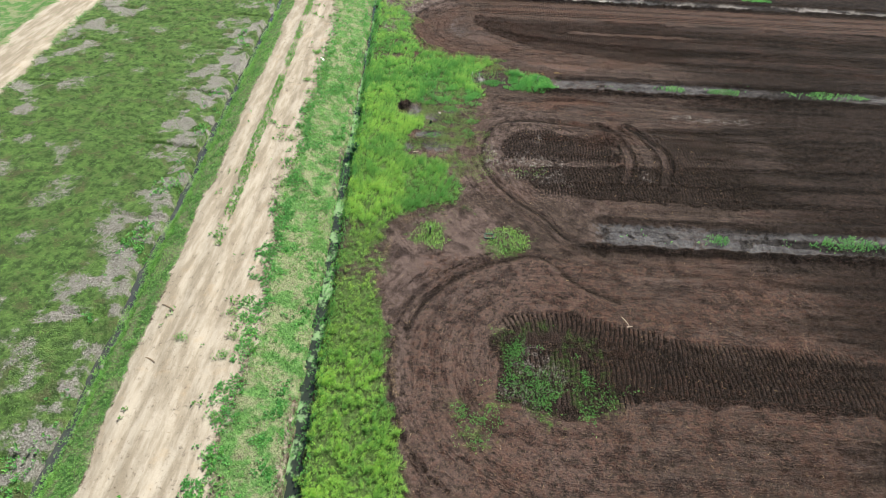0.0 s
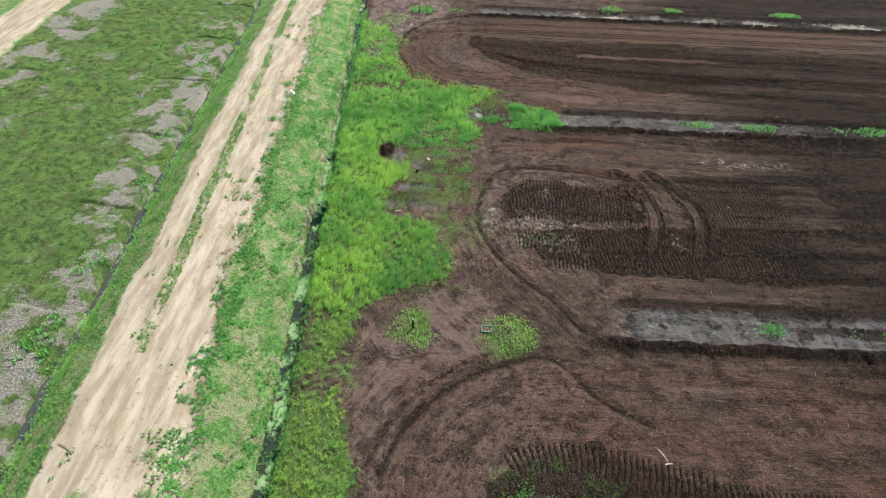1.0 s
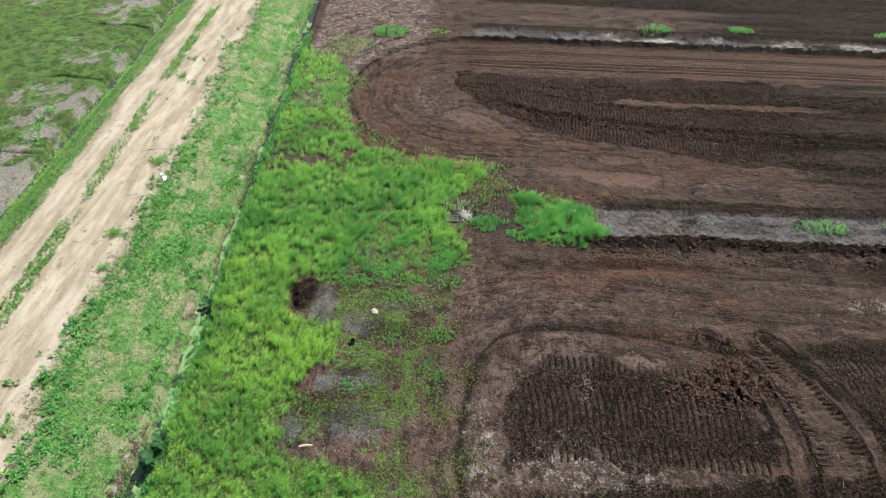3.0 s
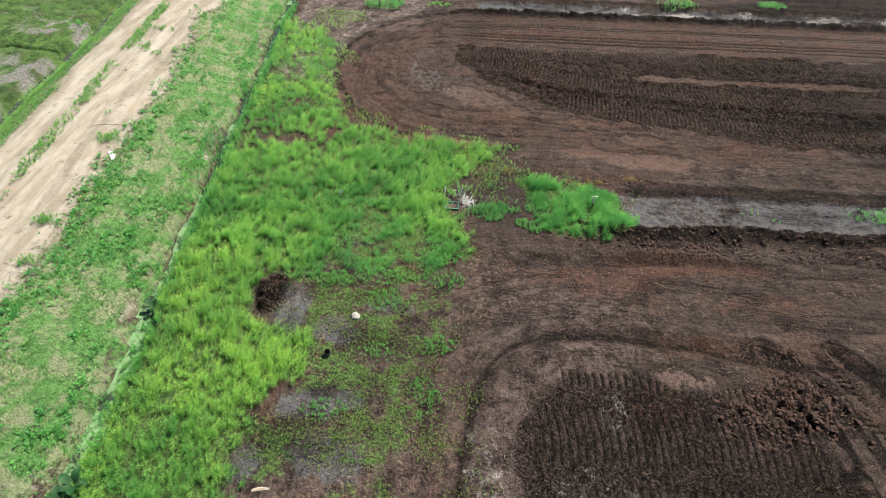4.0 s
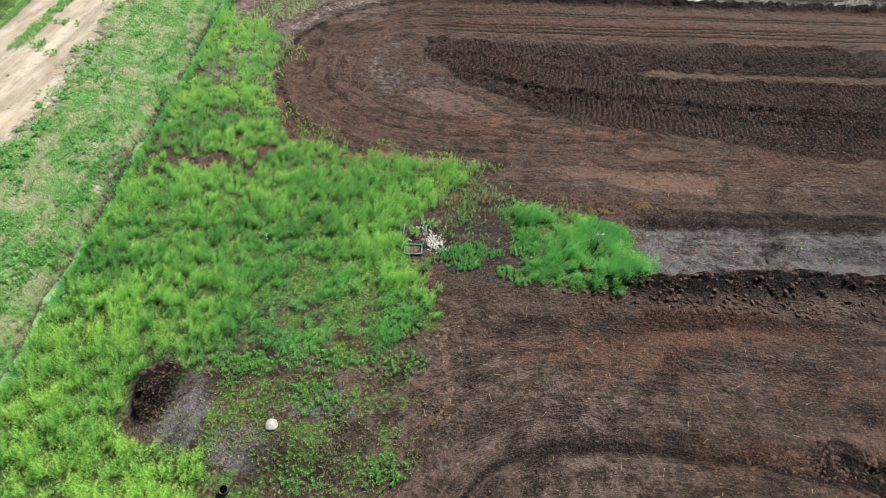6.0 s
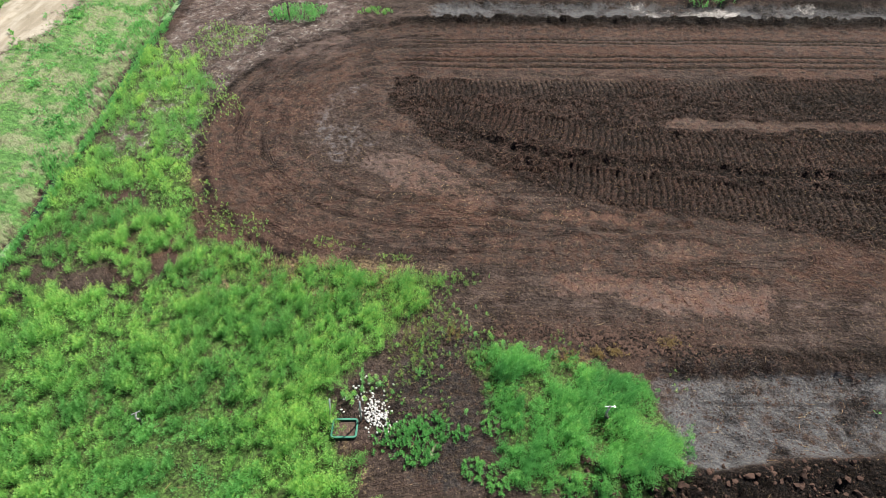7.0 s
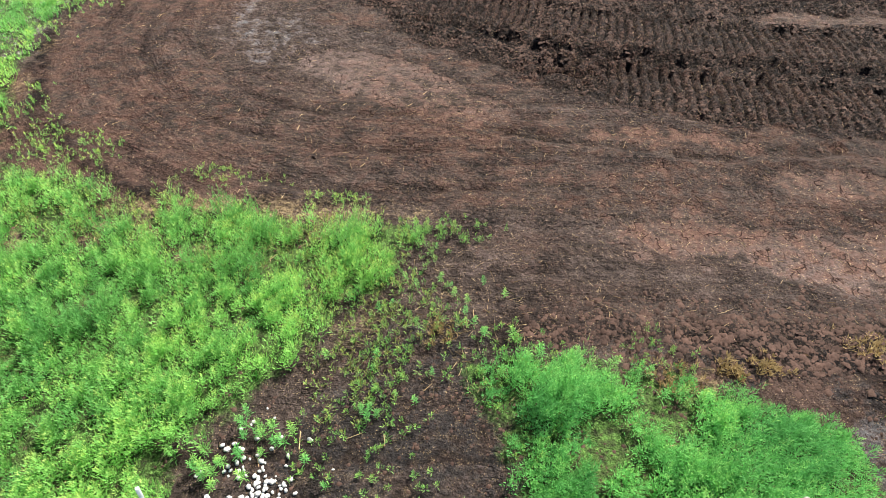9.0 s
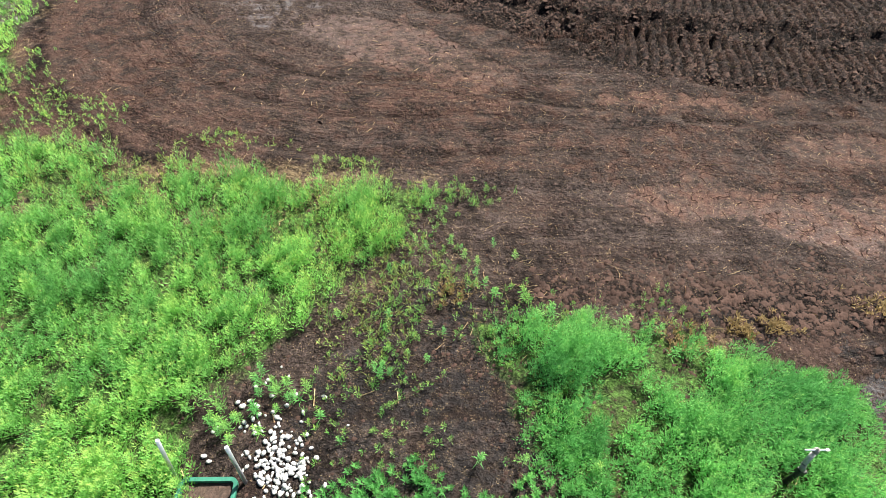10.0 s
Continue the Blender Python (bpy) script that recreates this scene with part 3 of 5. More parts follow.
        for b in bands:
            z -= near * 0.05 * np.exp(-((ring - b) / 0.16) ** 2)
            moist_shade = np.maximum(moist_shade, near * (0.55 if cy > 30 else 0.35) * np.exp(-((ring - b - 0.1 * wob2) / 0.17) ** 2) * step(-0.5, 0.4, fbm(x, y, 2.5, 61)))
        edge = np.exp(-((ring - r) / 0.35) ** 2) * step(cx + 6, cx, x)
        moist_shade = np.maximum(moist_shade, 0.7 * edge * (0.5 + lump))
        z += 0.08 * edge * lump
    for yk in ROW_LINES:
        line = yk + 0.10 * wob + 0.018 * (x - 10)
        lane = np.exp(-((y - line) / 0.12) ** 2) * step(0.5, 5, x)
        bars = step(-0.4, 0.4, np.cos(2 * np.pi * (x + 1.2 * np.abs(y - line)) / 0.34))
        z += lane * (-0.08 + 0.035 * bars)
        moist_shade = np.maximum(moist_shade, lane * (0.95 - 0.15 * bars))
    for k, yk in enumerate((50.1, 49.2, 47.2, 46.4, 33.0, 26.3, 25.4, 24.0, 14.3, 12.8, 11.2)):
        line = yk + 0.3 * wob + 0.01 * (x - 10)
        lane = np.exp(-((y - line) / 0.2) ** 2) * step(12, 18, x)
        z -= 0.05 * lane
        moist_shade = np.maximum(moist_shade, 0.5 * lane)
    upper = step(69.9, 70.6, y - 0.018 * (x - 10) + 0.2 * wob) * step(75.3, 74.6, y - 0.018 * (x - 10) + 0.2 * wob) * step(0, 6, x)
    pale, red = np.maximum(pale, 0.08 * upper), np.maximum(red, 0.6 * upper * (0.7 + 0.5 * fbm(x * 0.1, y, 0.8, 71)))
    smooth = np.maximum(smooth, 0.6 * upper)
    for cx, cy, rx, ry in PUDDLES:
        inn = step(-0.18, 0.18, blob(x, y, cx, cy, rx, ry) + 0.30 * wob2 * min(1, ry) + 0.2 * wob)
        z = z * (1 - 0.8 * inn) - 0.03 * inn
        smooth = np.maximum(smooth, inn)
        pale, red = pale * (1 - inn), np.maximum(red, inn * 0.6)
        tilled = tilled * (1 - inn)
    # worn, smeared mud round the far field's end
    smear = step(0.10, 0.4, fbm(x * 0.4 + 3, y * 1.1, 1.1, 221)) * step(56.3, 57.8, y) * step(70.5, 68, y) * step(-3.8, -2.0, x) * (1 - tilled) * f
    pale, smooth = np.maximum(pale, 0.16 * smear), np.maximum(smooth, 0.5 * smear)
    red = np.maximum(red, 0.5 * smear * step(5, 10, x) * step(62, 60, y))
    arc = np.exp(-((np.hypot(x - 3.6, y - 66.0) - 3.4) / 0.75) ** 2) * step(3.2, 1.0, x) * step(61.5, 63.5, y + 0.3 * wob)
    arc = np.maximum(arc, step(-0.5, 0.7, blob(x, y, 1.1, 64.9, 1.5, 1.4)))
    wet, smooth = np.maximum(wet, 0.34 * arc), np.maximum(smooth, 0.7 * arc)
    dusty = step(55.8, 57.2, y) * step(71, 68.5, y) * step(-4.4, -3.0, x) * step(24, 12, x) * (1 - tilled) * f
    pale = np.maximum(pale, dusty * (0.22 + 0.2 * wob) * step(11, 6, x))
    for ring, redness, wetness in FLATS:
        inn = step(-0.35, 0.4, inside(x, y, ring) + 0.4 * wob2 + 0.35 * wob)
        z = z * (1 - 0.8 * inn) - 0.035 * inn
        lip = np.exp(-((inside(x, y, ring) + 0.16 + 0.32 * wob2 + 0.3 * wob) / 0.13) ** 2)
        z += 0.05 * lip * lump
        moist_shade = np.maximum(moist_shade * (1 - inn), 0.5 * lip * step(-0.2, 0.4, wob))
        smooth, wet = np.maximum(smooth, inn), np.maximum(wet, wetness * inn)
        pale, red = np.maximum(pale * (1 - inn), (0.45 + 0.5 * redness) * inn), np.maximum(red * (1 - inn), 0.75 * redness * inn)
        tilled = tilled * (1 - inn)
    # streaks that follow the way the machines went
    ring, way = flow_of(x, y)
    here = f * (1 - tilled) * (1 - upper) * step(-6, -3.5, x) * (1 - 0.8 * smooth)
    streak, streak2 = fbm(ring, way * 0.07, 0.6, 251), fbm(ring + 31, way * 0.05, 1.3, 253)
    moist_shade = np.maximum(moist_shade, here * (0.04 + np.where(y > 30, 0.36, 0.2) * step(0.2, 0.6, streak) * step(-0.4, 0.4, fbm(ring, way * 0.16, 1.8, 257))))
    pale = np.maximum(pale, here * 0.35 * step(0.1, 0.55, streak2))
    z += np.where(y > 52, 1, 1.6) * here * (0.024 * streak + 0.02 * streak2)
    bare = step(37, 39, y) * step(50, 47, y) * step(-5, -3, x) * step(6.5, 3.5, x) * f
    char = np.zeros(x.shape)
    for cx, cy, rx, ry in ((-1.0, 45.4, 1.3, 0.7), (-1.6, 42.3, 1.3, 0.8), (-0.3, 42.7, 0.7, 0.5), (-0.4, 40.4, 1.2, 0.7), (-2.9, 45.9, 0.8, 1.2), (0.6, 46.6, 1.1, 0.4), (-2.9, 40.2, 0.6, 0.8)):
        char = np.maximum(char, step(-0.2, 0.3, blob(x, y, cx, cy, rx, ry) + 0.25 * wob2))
    char = char * bare
    wet, moist_shade = np.maximum(wet, 0.7 * char), np.maximum(moist_shade, 0.3 * char * step(-0.2, 0.3, wob2))
    red = np.maximum(red, 0.25 * bare * step(0.2, 2.0, x - 0.25 * (y - 43) + 0.5 * wob))
    red = np.maximum(red, 0.8 * step(-0.2, 0.3, np.maximum(blob(x, y, -0.3, 49.1, 0.6, 0.35), blob(x, y, -1.4, 48.8, 0.5, 0.25))))
    mulch = step(-0.3, 0.4, np.maximum(blob(x, y, 5.4, 53.4, 1.7, 2.3), np.maximum(blob(x, y, 8.0, 54.9, 2.2, 0.5), blob(x, y, 13.0, 54.7, 2.2, 0.7))) + 0.3 * wob2)
    wet, moist_shade, straw = np.maximum(wet, 0.38 * mulch), np.maximum(moist_shade, 0.45 * mulch), np.maximum(straw, 0.18 * mulch)
    pale = np.maximum(pale, (0.42 + 0.25 * step(45, 42, y)) * f * step(33, 35, y) * step(50.5, 48, y) * step(13, 8, x) * (0.8 + 0.5 * wob))
    pale = np.maximum(pale, 0.5 * f * step(28.5, 26, y) * step(13, 8, x))
    pale = np.maximum(pale, 0.6 * f * step(-0.8, 0.8, blob(x, y, -4.5, 73.5, 4.5, 4.0) + 0.5 * wob))
    # broken, cloddy ground
    for cx, cy, rx, ry, a in ((10.2, 55.35, 3.4, 0.6, 0.7), (14.7, 43.0, 2.7, 1.3, 1.0), (13.5, 45.6, 3.2, 0.5, 0.5), (9.6, 60.2, 2.6, 0.12, 0.6), (12.5, 49.9, 5.5, 0.35, 0.7), (9.5, 46.0, 3.5, 0.3, 0.5), (8.0, 62.9, 2.2, 0.8, 0.6),
                              (7.0, 49.6, 1.3, 0.5, 0.6), (22, 50.6, 6, 0.4, 0.7), (5.0, 49.2, 1.0, 0.8, 0.3)):
        k = a * step(-0.25, 0.35, blob(x, y, cx, cy, rx, ry) + 0.3 * wob2 + 0.2 * wob)
        tilled = np.maximum(tilled, 0.8 * k)
        z += f * k * (0.24 * lump - 0.03)
    out = step(8.5, 9.3, np.hypot(np.minimum(x - 4.2, 0), y - 66.2) + 0.3 * wob) * step(62, 64, y) * step(2.0, -0.5, x)
    pale, lichen = np.maximum(pale, 0.65 * f * out), np.maximum(lichen, 0.22 * f * out)
    red = np.maximum(red, 0.58 * f * (1 - out) * step(56.5, 59, y) * step(77, 75, y) * (0.7 + 0.7 * wob))
    red = np.maximum(red, 0.5 * f * step(28.5, 26.5, y + 0.4 * wob) * step(-2.5, 0, x) * (0.8 + 0.5 * wob))
    # reddish clay patches
    for cx, cy, rx, ry, a in ((10.5, 58.6, 3.0, 0.5, 0.35), (8.6, 63.2, 1.8, 0.9, 0.7), (11.5, 58.5, 3.0, 0.7, 0.5), (12.4, 49.6, 2.6, 0.5, 0.9), (12.2, 45.4, 1.4, 0.4, 0.9), (14.4, 43.4, 1.0, 0.8, 0.9), (3.0, 65.8, 1.3, 0.8, 0.5), (3.5, 71.6, 2.5, 0.7, 0.5),
                              (9.5, 42.9, 1.5, 0.7, 0.6), (9, 48.6, 3.4, 0.7, 0.6), (15, 47.6, 3.5, 0.6, 0.45), (22, 59.4, 4, 0.5, 0.5), (20, 26.4, 7, 0.6, 0.35), (14.5, 44.7, 1.8, 0.8, 0.45)):
        clay = a * step(-0.5, 0.4, blob(x, y, cx, cy, rx, ry) + 0.4 * wob + 0.3 * wob2)
        red = np.maximum(red, clay)
        if cy > 56.5 and cy < 61:
            smooth = np.maximum(smooth, 0.9 * clay)
            tilled = tilled * (1 - 0.6 * clay)
    moist_shade = np.maximum(moist_shade, f * (0.42 * step(13, 20, x) + 0.22 * step(20, 28, x)) * (1 - 0.8 * upper) * step(-0.4, 0.4, fbm(x * 0.12, y, 0.9, 265)))
    z = np.where(u > -4.6, np.maximum(z, -0.12 + 0.25 * (z + 0.12)), z)
    # grey ditch floors between the fields, with a ridge of thrown-up peat along the near side
    for y0, y1, x0, slant in ((29.1, 31.6, 11.6, 0.012), (51.9, 54.4, 10.6, 0.012), (75.7, 78.0, 4.0, 0.02)):
        yy = y - slant * (x - x0) + 0.25 * wob + 0.12 * wob2
        start = step(x0 - 0.6, x0 + 1.2, x + 0.8 * wob)
        floor = step(y0 - 0.15, y0 + 0.25, yy) * step(y1 + 0.2, y1 - 0.2, yy) * start
        z -= 0.28 * floor
        z += floor * (0.13 * lump + 0.03 * rough)
        wet = np.maximum(wet, floor * (0.75 + 0.25 * wob))
        moist_shade = np.maximum(moist_shade, 0.55 * floor * step(0.15, 0.5, fbm(x, y, 1.1, 263)))
        tilled = tilled * (1 - floor)
        ridge = np.exp(-((yy - y0 + 0.45) / 0.52) ** 2) * step(x0 - 4, x0 + 0.5, x + wob)
        z += ridge * (0.22 + 0.55 * lump)
        rim = np.exp(-((yy - y1 - 0.45) / 0.4) ** 2) * start
        z += rim * (0.06 + 0.22 * lump)
        moist_shade = np.maximum(moist_shade, np.maximum(0.95 * ridge, 0.6 * rim))
        if y0 > 70:
            lichen = np.maximum(lichen, 0.75 * floor * step(0.0, 0.4, fbm(x * 0.4, y, 1.2, 77) + 0.1) * step(14, 18, x))
    # bare, pale and moist spots beside the weeds
    pale = np.maximum(pale, 0.85 * f * step(-0.6, 0.8, inside(x, y, [(-3.4, 21.6), (-0.8, 22.8), (2.5, 26.4), (7.5, 28.2), (3.0, 32.4), (-1.5, 31.0), (-3.4, 28)]) + 0.8 * wob))
    lichen = np.maximum(lichen, 0.3 * step(-0.3, 0.3, blob(x, y, 8.5, 42.8, 0.5, 0.7) + 0.2 * wob2))
    pale = np.maximum(pale, 0.55 * step(-0.8, 0.8, blob(x, y, 4.7, 40.5, 1.9, 4.2) + 0.5 * wob))
    pale = np.maximum(pale, 0.4 * step(-0.6, 0.6, blob(x, y, 10, 40.4, 5.0, 2.6) + 0.5 * wob))
    for cx, cy, rx, ry in ((8.5, 38.7, 3.4, 0.7), (8.0, 36.9, 2.6, 0.8), (17.6, 38.0, 0.6, 0.8), (27, 47.5, 5, 0.6), (6.2, 17.6, 1.8, 2.2), (4.2, 39.6, 0.7, 2.4), (7.4, 39.7, 2.4, 0.9)):
        lichen = np.maximum(lichen, 0.26 * step(-0.5, 0.4, blob(x, y, cx, cy, rx, ry) + 0.5 * wob2 + 0.3 * wob))
    for cx, cy, rx, ry in ((-3.9, 46.8, 0.55, 0.9), (-1.4, 43.0, 1.5, 0.5), (-0.7, 40.6, 1.3, 0.55), (1.9, 31.9, 0.6, 0.6), (7.6, 55.5, 1.6, 0.5), (-4.7, 57.0, 0.9, 0.5), (-1.5, 28.4, 0.5, 0.25), (5.75, 46.5, 0.25, 0.16),
                           (-6.4, 57.3, 0.8, 0.35), (-3.3, 27.0, 0.5, 1.2), (-0.4, 47.6, 1.4, 0.25), (0.4, 45.2, 1.3, 0.9), (-2.2, 41.0, 1.3, 0.9), (2.4, 50.6, 0.9, 0.5)):
        moist_shade = np.maximum(moist_shade, 0.5 * step(-0.45, 0.5, blob(x, y, cx, cy, rx, ry) + 0.45 * wob2))
    heap = step(-0.1, 0.35, blob(x, y, -3.9, 46.7, 0.6, 1.1) + 0.2 * wob2)
    z += heap * (0.16 + 0.65 * lump)
    moist_shade, tilled = np.maximum(moist_shade, 0.75 * heap), np.maximum(tilled, heap)
    straw = np.maximum(straw, 0.3 * bare * step(0.0, 0.4, fbm(x, y, 1.3, 267)))
    straw = np.maximum(straw, f * 0.42 * np.exp(-((inside(x, y, WEED_RING) + 0.3) / 0.35) ** 2) * step(-0.2, 0.5, fbm(x, y, 1.2, 83)))
    for cx, cy, rx, ry in ((9.0, 54.75, 0.35, 0.2), (1.5, 58.0, 2.6, 0.3)):
        straw = np.maximum(straw, 0.7 * step(-0.3, 0.3, blob(x, y, cx, cy, rx, ry) + 0.3 * wob2))
    pale = pale * (1 - 0.65 * step(56.5, 58, y) * step(3, 8, x))
    straw = np.maximum(straw, 0.55 * step(55.8, 56.6, y) * step(58.8, 58, y) * step(-3.5, -2, x) * step(6.5, 5, x) * step(-0.1, 0.35, fbm(x, y, 0.9, 269)))
    return z, u, dict(tilled=tilled * f, wet=wet * f, red=red * f * (1 - 0.15 * tilled), pale=pale * f, grass=grass, sand=sand, bog=bog, moist_shade=moist_shade * f, straw=straw,
                      lichen=lichen, smooth=smooth * f, field=f)


def weed_cover(x, y):
    """How densely tall weeds stand, from 0 to 1, and how near the place is to the thicket's heart."""
    n = fbm(x, y, 1.6, 101)
    n2 = fbm(x, y, 0.55, 103, 2)
    u = lateral(x, y)
    body = inside(x, y, WEED_RING) * 1.0
    cover = step(-0.35, 0.45, np.minimum(body, (u + 5.4) * 1.2) + 0.35 * n + 0.3 * n2)
    for cx, cy, rx, ry in ((-3.9, 46.7, 0.7, 1.2), (-5.0, 57.2, 1.2, 0.6), (-3.6, 58.3, 0.5, 0.9), (-6.2, 61.0, 1.0, 0.4), (2.9, 52.75, 0.45, 0.5), (-2.6, 48.2, 1.6, 0.3)):
        cover = cover * (1 - step(-0.15, 0.3, blob(x, y, cx, cy, rx, ry) + 0.25 * n2))
    cover = cover * (1 - 0.7 * step(55.6, 56.6, y) * step(60, 58.5, y) * step(0.05, 0.35, fbm(x, y, 0.9, 269)))
    ragged = step(-2.8, -1.8, x) * step(46.2, 46.8, y) * step(50.6, 49.8, y)
    cover = cover * (1 - 0.75 * ragged * step(-0.15, 0.2, fbm(x, y, 0.9, 109) + 0.1))
    thin = 0.35 * step(30, 33, y) * step(38.5, 34, y) * step(-4.5, -2.5, x) + step(22, 26, y) * step(32, 29, y)
    thin = np.maximum(thin, np.maximum(0.8 * step(56.0, 57.5, y) * step(-2.5, -4.0, x), 0.55 * step(60, 62, y)))
    return cover * (1 - 0.7 * thin * step(-0.35, 0.3, fbm(x, y, 1.1, 107)))


def grid_line(parts):
    out = []
    for a, b, d in parts:
        out.append(np.linspace(a, b, max(1, round((b - a) / d)), endpoint=False))
    return np.concatenate(out + [[parts[-1][1]]])


GX = grid_line([(-1600, -110, 300), (-110, -50, 3), (-50, -27, 0.4), (-27, -4.6, 0.2), (-4.6, 4, 0.085), (4, 17, 0.058), (17, 27, 0.085), (27, 40, 0.2), (40, 100, 0.6), (100, 1600, 300)])
GY = grid_line([(-1500, -20, 200), (-20, 6, 1.5), (6, 34, 0.19), (34, 58, 0.11), (58, 75.5, 0.085), (75.5, 90, 0.3), (90, 180, 1.5), (180, 1800, 300)])
gx, gy = np.meshgrid(GX, GY)
gz, gu, zones = survey(gx, gy)
weedy = np.zeros(gx.shape)
near = (gx > -14) & (gx < 14) & (gy > 3) & (gy < 80)
weedy[near] = weed_cover(gx[near], gy[near])
olive = step(-0.6, 0.8, inside(gx, gy, [(-4.2, 38), (1.6, 36), (2.0, 43), (3.2, 48), (-3.6, 48.5)]) + 1.5 * fbm(gx, gy, 2.4, 225)) * step(-0.45, 0.25, fbm(gx, gy, 1.1, 227))
weedy = np.maximum(weedy, 0.68 * olive * (1 - 0.75 * zones["wet"]))
for cx, cy, rx, ry, a in ((7.2, 18.0, 4.2, 4.2, 0.5), (10.0, 17.0, 2.6, 2.4, 0.4), (3.0, 14.6, 2.0, 1.8, 0.5), (-0.6, 29.2, 1.9, 1.8, 0.7), (5.2, 28.8, 2.1, 1.9, 0.7), (-4.4, 23.5, 1.5, 6.0, 0.5), (0.2, 31.6, 2.6, 1.6, 0.4)):
    weedy = np.maximum(weedy, a * step(-0.3, 0.9, blob(gx, gy, cx, cy, rx, ry) + 0.5 * fbm(gx, gy, 1.3, 229)) * step(-0.5, 0.3, fbm(gx, gy, 0.9, 233)))
weedy = np.maximum(weedy, step(-0.4, 0.3, inside(gx, gy, BUSH_RING)))


def sheet(name, x, y, z, material):
    """A grid of points as one smooth mesh."""
    rows, cols = x.shape
    me = bpy.data.meshes.new(name)
    idx = np.arange(rows * cols).reshape(rows, cols)
    quads = np.stack([idx[:-1, :-1], idx[:-1, 1:], idx[1:, 1:], idx[1:, :-1]], -1).reshape(-1, 4)
    fill(me, np.stack([x, y, z], -1).reshape(-1, 3), quads, True)
    me.materials.append(material)
    return new(name, me)


def fill(me, co, faces, soft=False):
    """Write points and equal-sided faces into a mesh quickly."""
    n, k = faces.shape
    me.vertices.add(len(co))
    me.vertices.foreach_set("co", np.ascontiguousarray(co, np.float32).ravel())
    me.loops.add(n * k)
    me.loops.foreach_set("vertex_index", np.ascontiguousarray(faces, np.int32).ravel())
    me.polygons.add(n)
    me.polygons.foreach_set("loop_start", np.arange(0, n * k, k, dtype=np.int32))
    me.polygons.foreach_set("use_smooth", np.full(n, soft))
    me.update(calc_edges=True)


def paint(me, name, channels):
    a = me.attributes.new(name, "FLOAT_COLOR", "POINT")
    a.data.foreach_set("color", np.stack([np.asarray(c, np.float32).ravel() for c in channels], -1).ravel())


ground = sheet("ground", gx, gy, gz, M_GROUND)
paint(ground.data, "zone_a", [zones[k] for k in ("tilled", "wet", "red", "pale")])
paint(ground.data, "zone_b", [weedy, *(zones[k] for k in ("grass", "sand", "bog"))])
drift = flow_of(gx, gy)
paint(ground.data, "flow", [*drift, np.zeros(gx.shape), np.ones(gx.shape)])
paint(ground.data, "zone_c", [zones[k] for k in ("moist_shade", "straw", "lichen", "smooth")])
tagged(ground, "dark brown ploughed peat fields, sandy track and boggy meadow", "ground", kind="structure")


def height_at(x, y):
    x, y = np.atleast_1d(np.asarray(x, float)), np.atleast_1d(np.asarray(y, float))
    i = np.clip(np.searchsorted(GX, x) - 1, 0, len(GX) - 2)
    j = np.clip(np.searchsorted(GY, y) - 1, 0, len(GY) - 2)
    fx, fy = (x - GX[i]) / (GX[i + 1] - GX[i]), (y - GY[j]) / (GY[j + 1] - GY[j])
    return (gz[j, i] * (1 - fx) + gz[j, i + 1] * fx) * (1 - fy) + (gz[j + 1, i] * (1 - fx) + gz[j + 1, i + 1] * fx) * fy


def water(name, lat, width, level, material, label):
    yy = np.linspace(-20, 150, 341)
    ww = np.linspace(-width / 2, width / 2, 5)
    Y, W = np.meshgrid(yy, ww, indexing="ij")
    X = lat - LEANING * Y + W
    ob = sheet(name, X, Y, np.full(X.shape, level), material)
    return tagged(ob, label, "water", kind="structure")


water("ditch_water", -18.15, 1.1, -0.6, M_WATER_L, "dark still water in a narrow field ditch")
water("algae_water", -5.72, 1.1, -0.49, M_WATER_R, "ditch water covered with pale green algae")

# ---- plants ----
rng = np.random.default_rng(7)


def scatter(x0, x1, y0, y1, per_m2):
    n = int((x1 - x0) * (y1 - y0) * per_m2)
    return rng.uniform(x0, x1, n), rng.uniform(y0, y1, n)


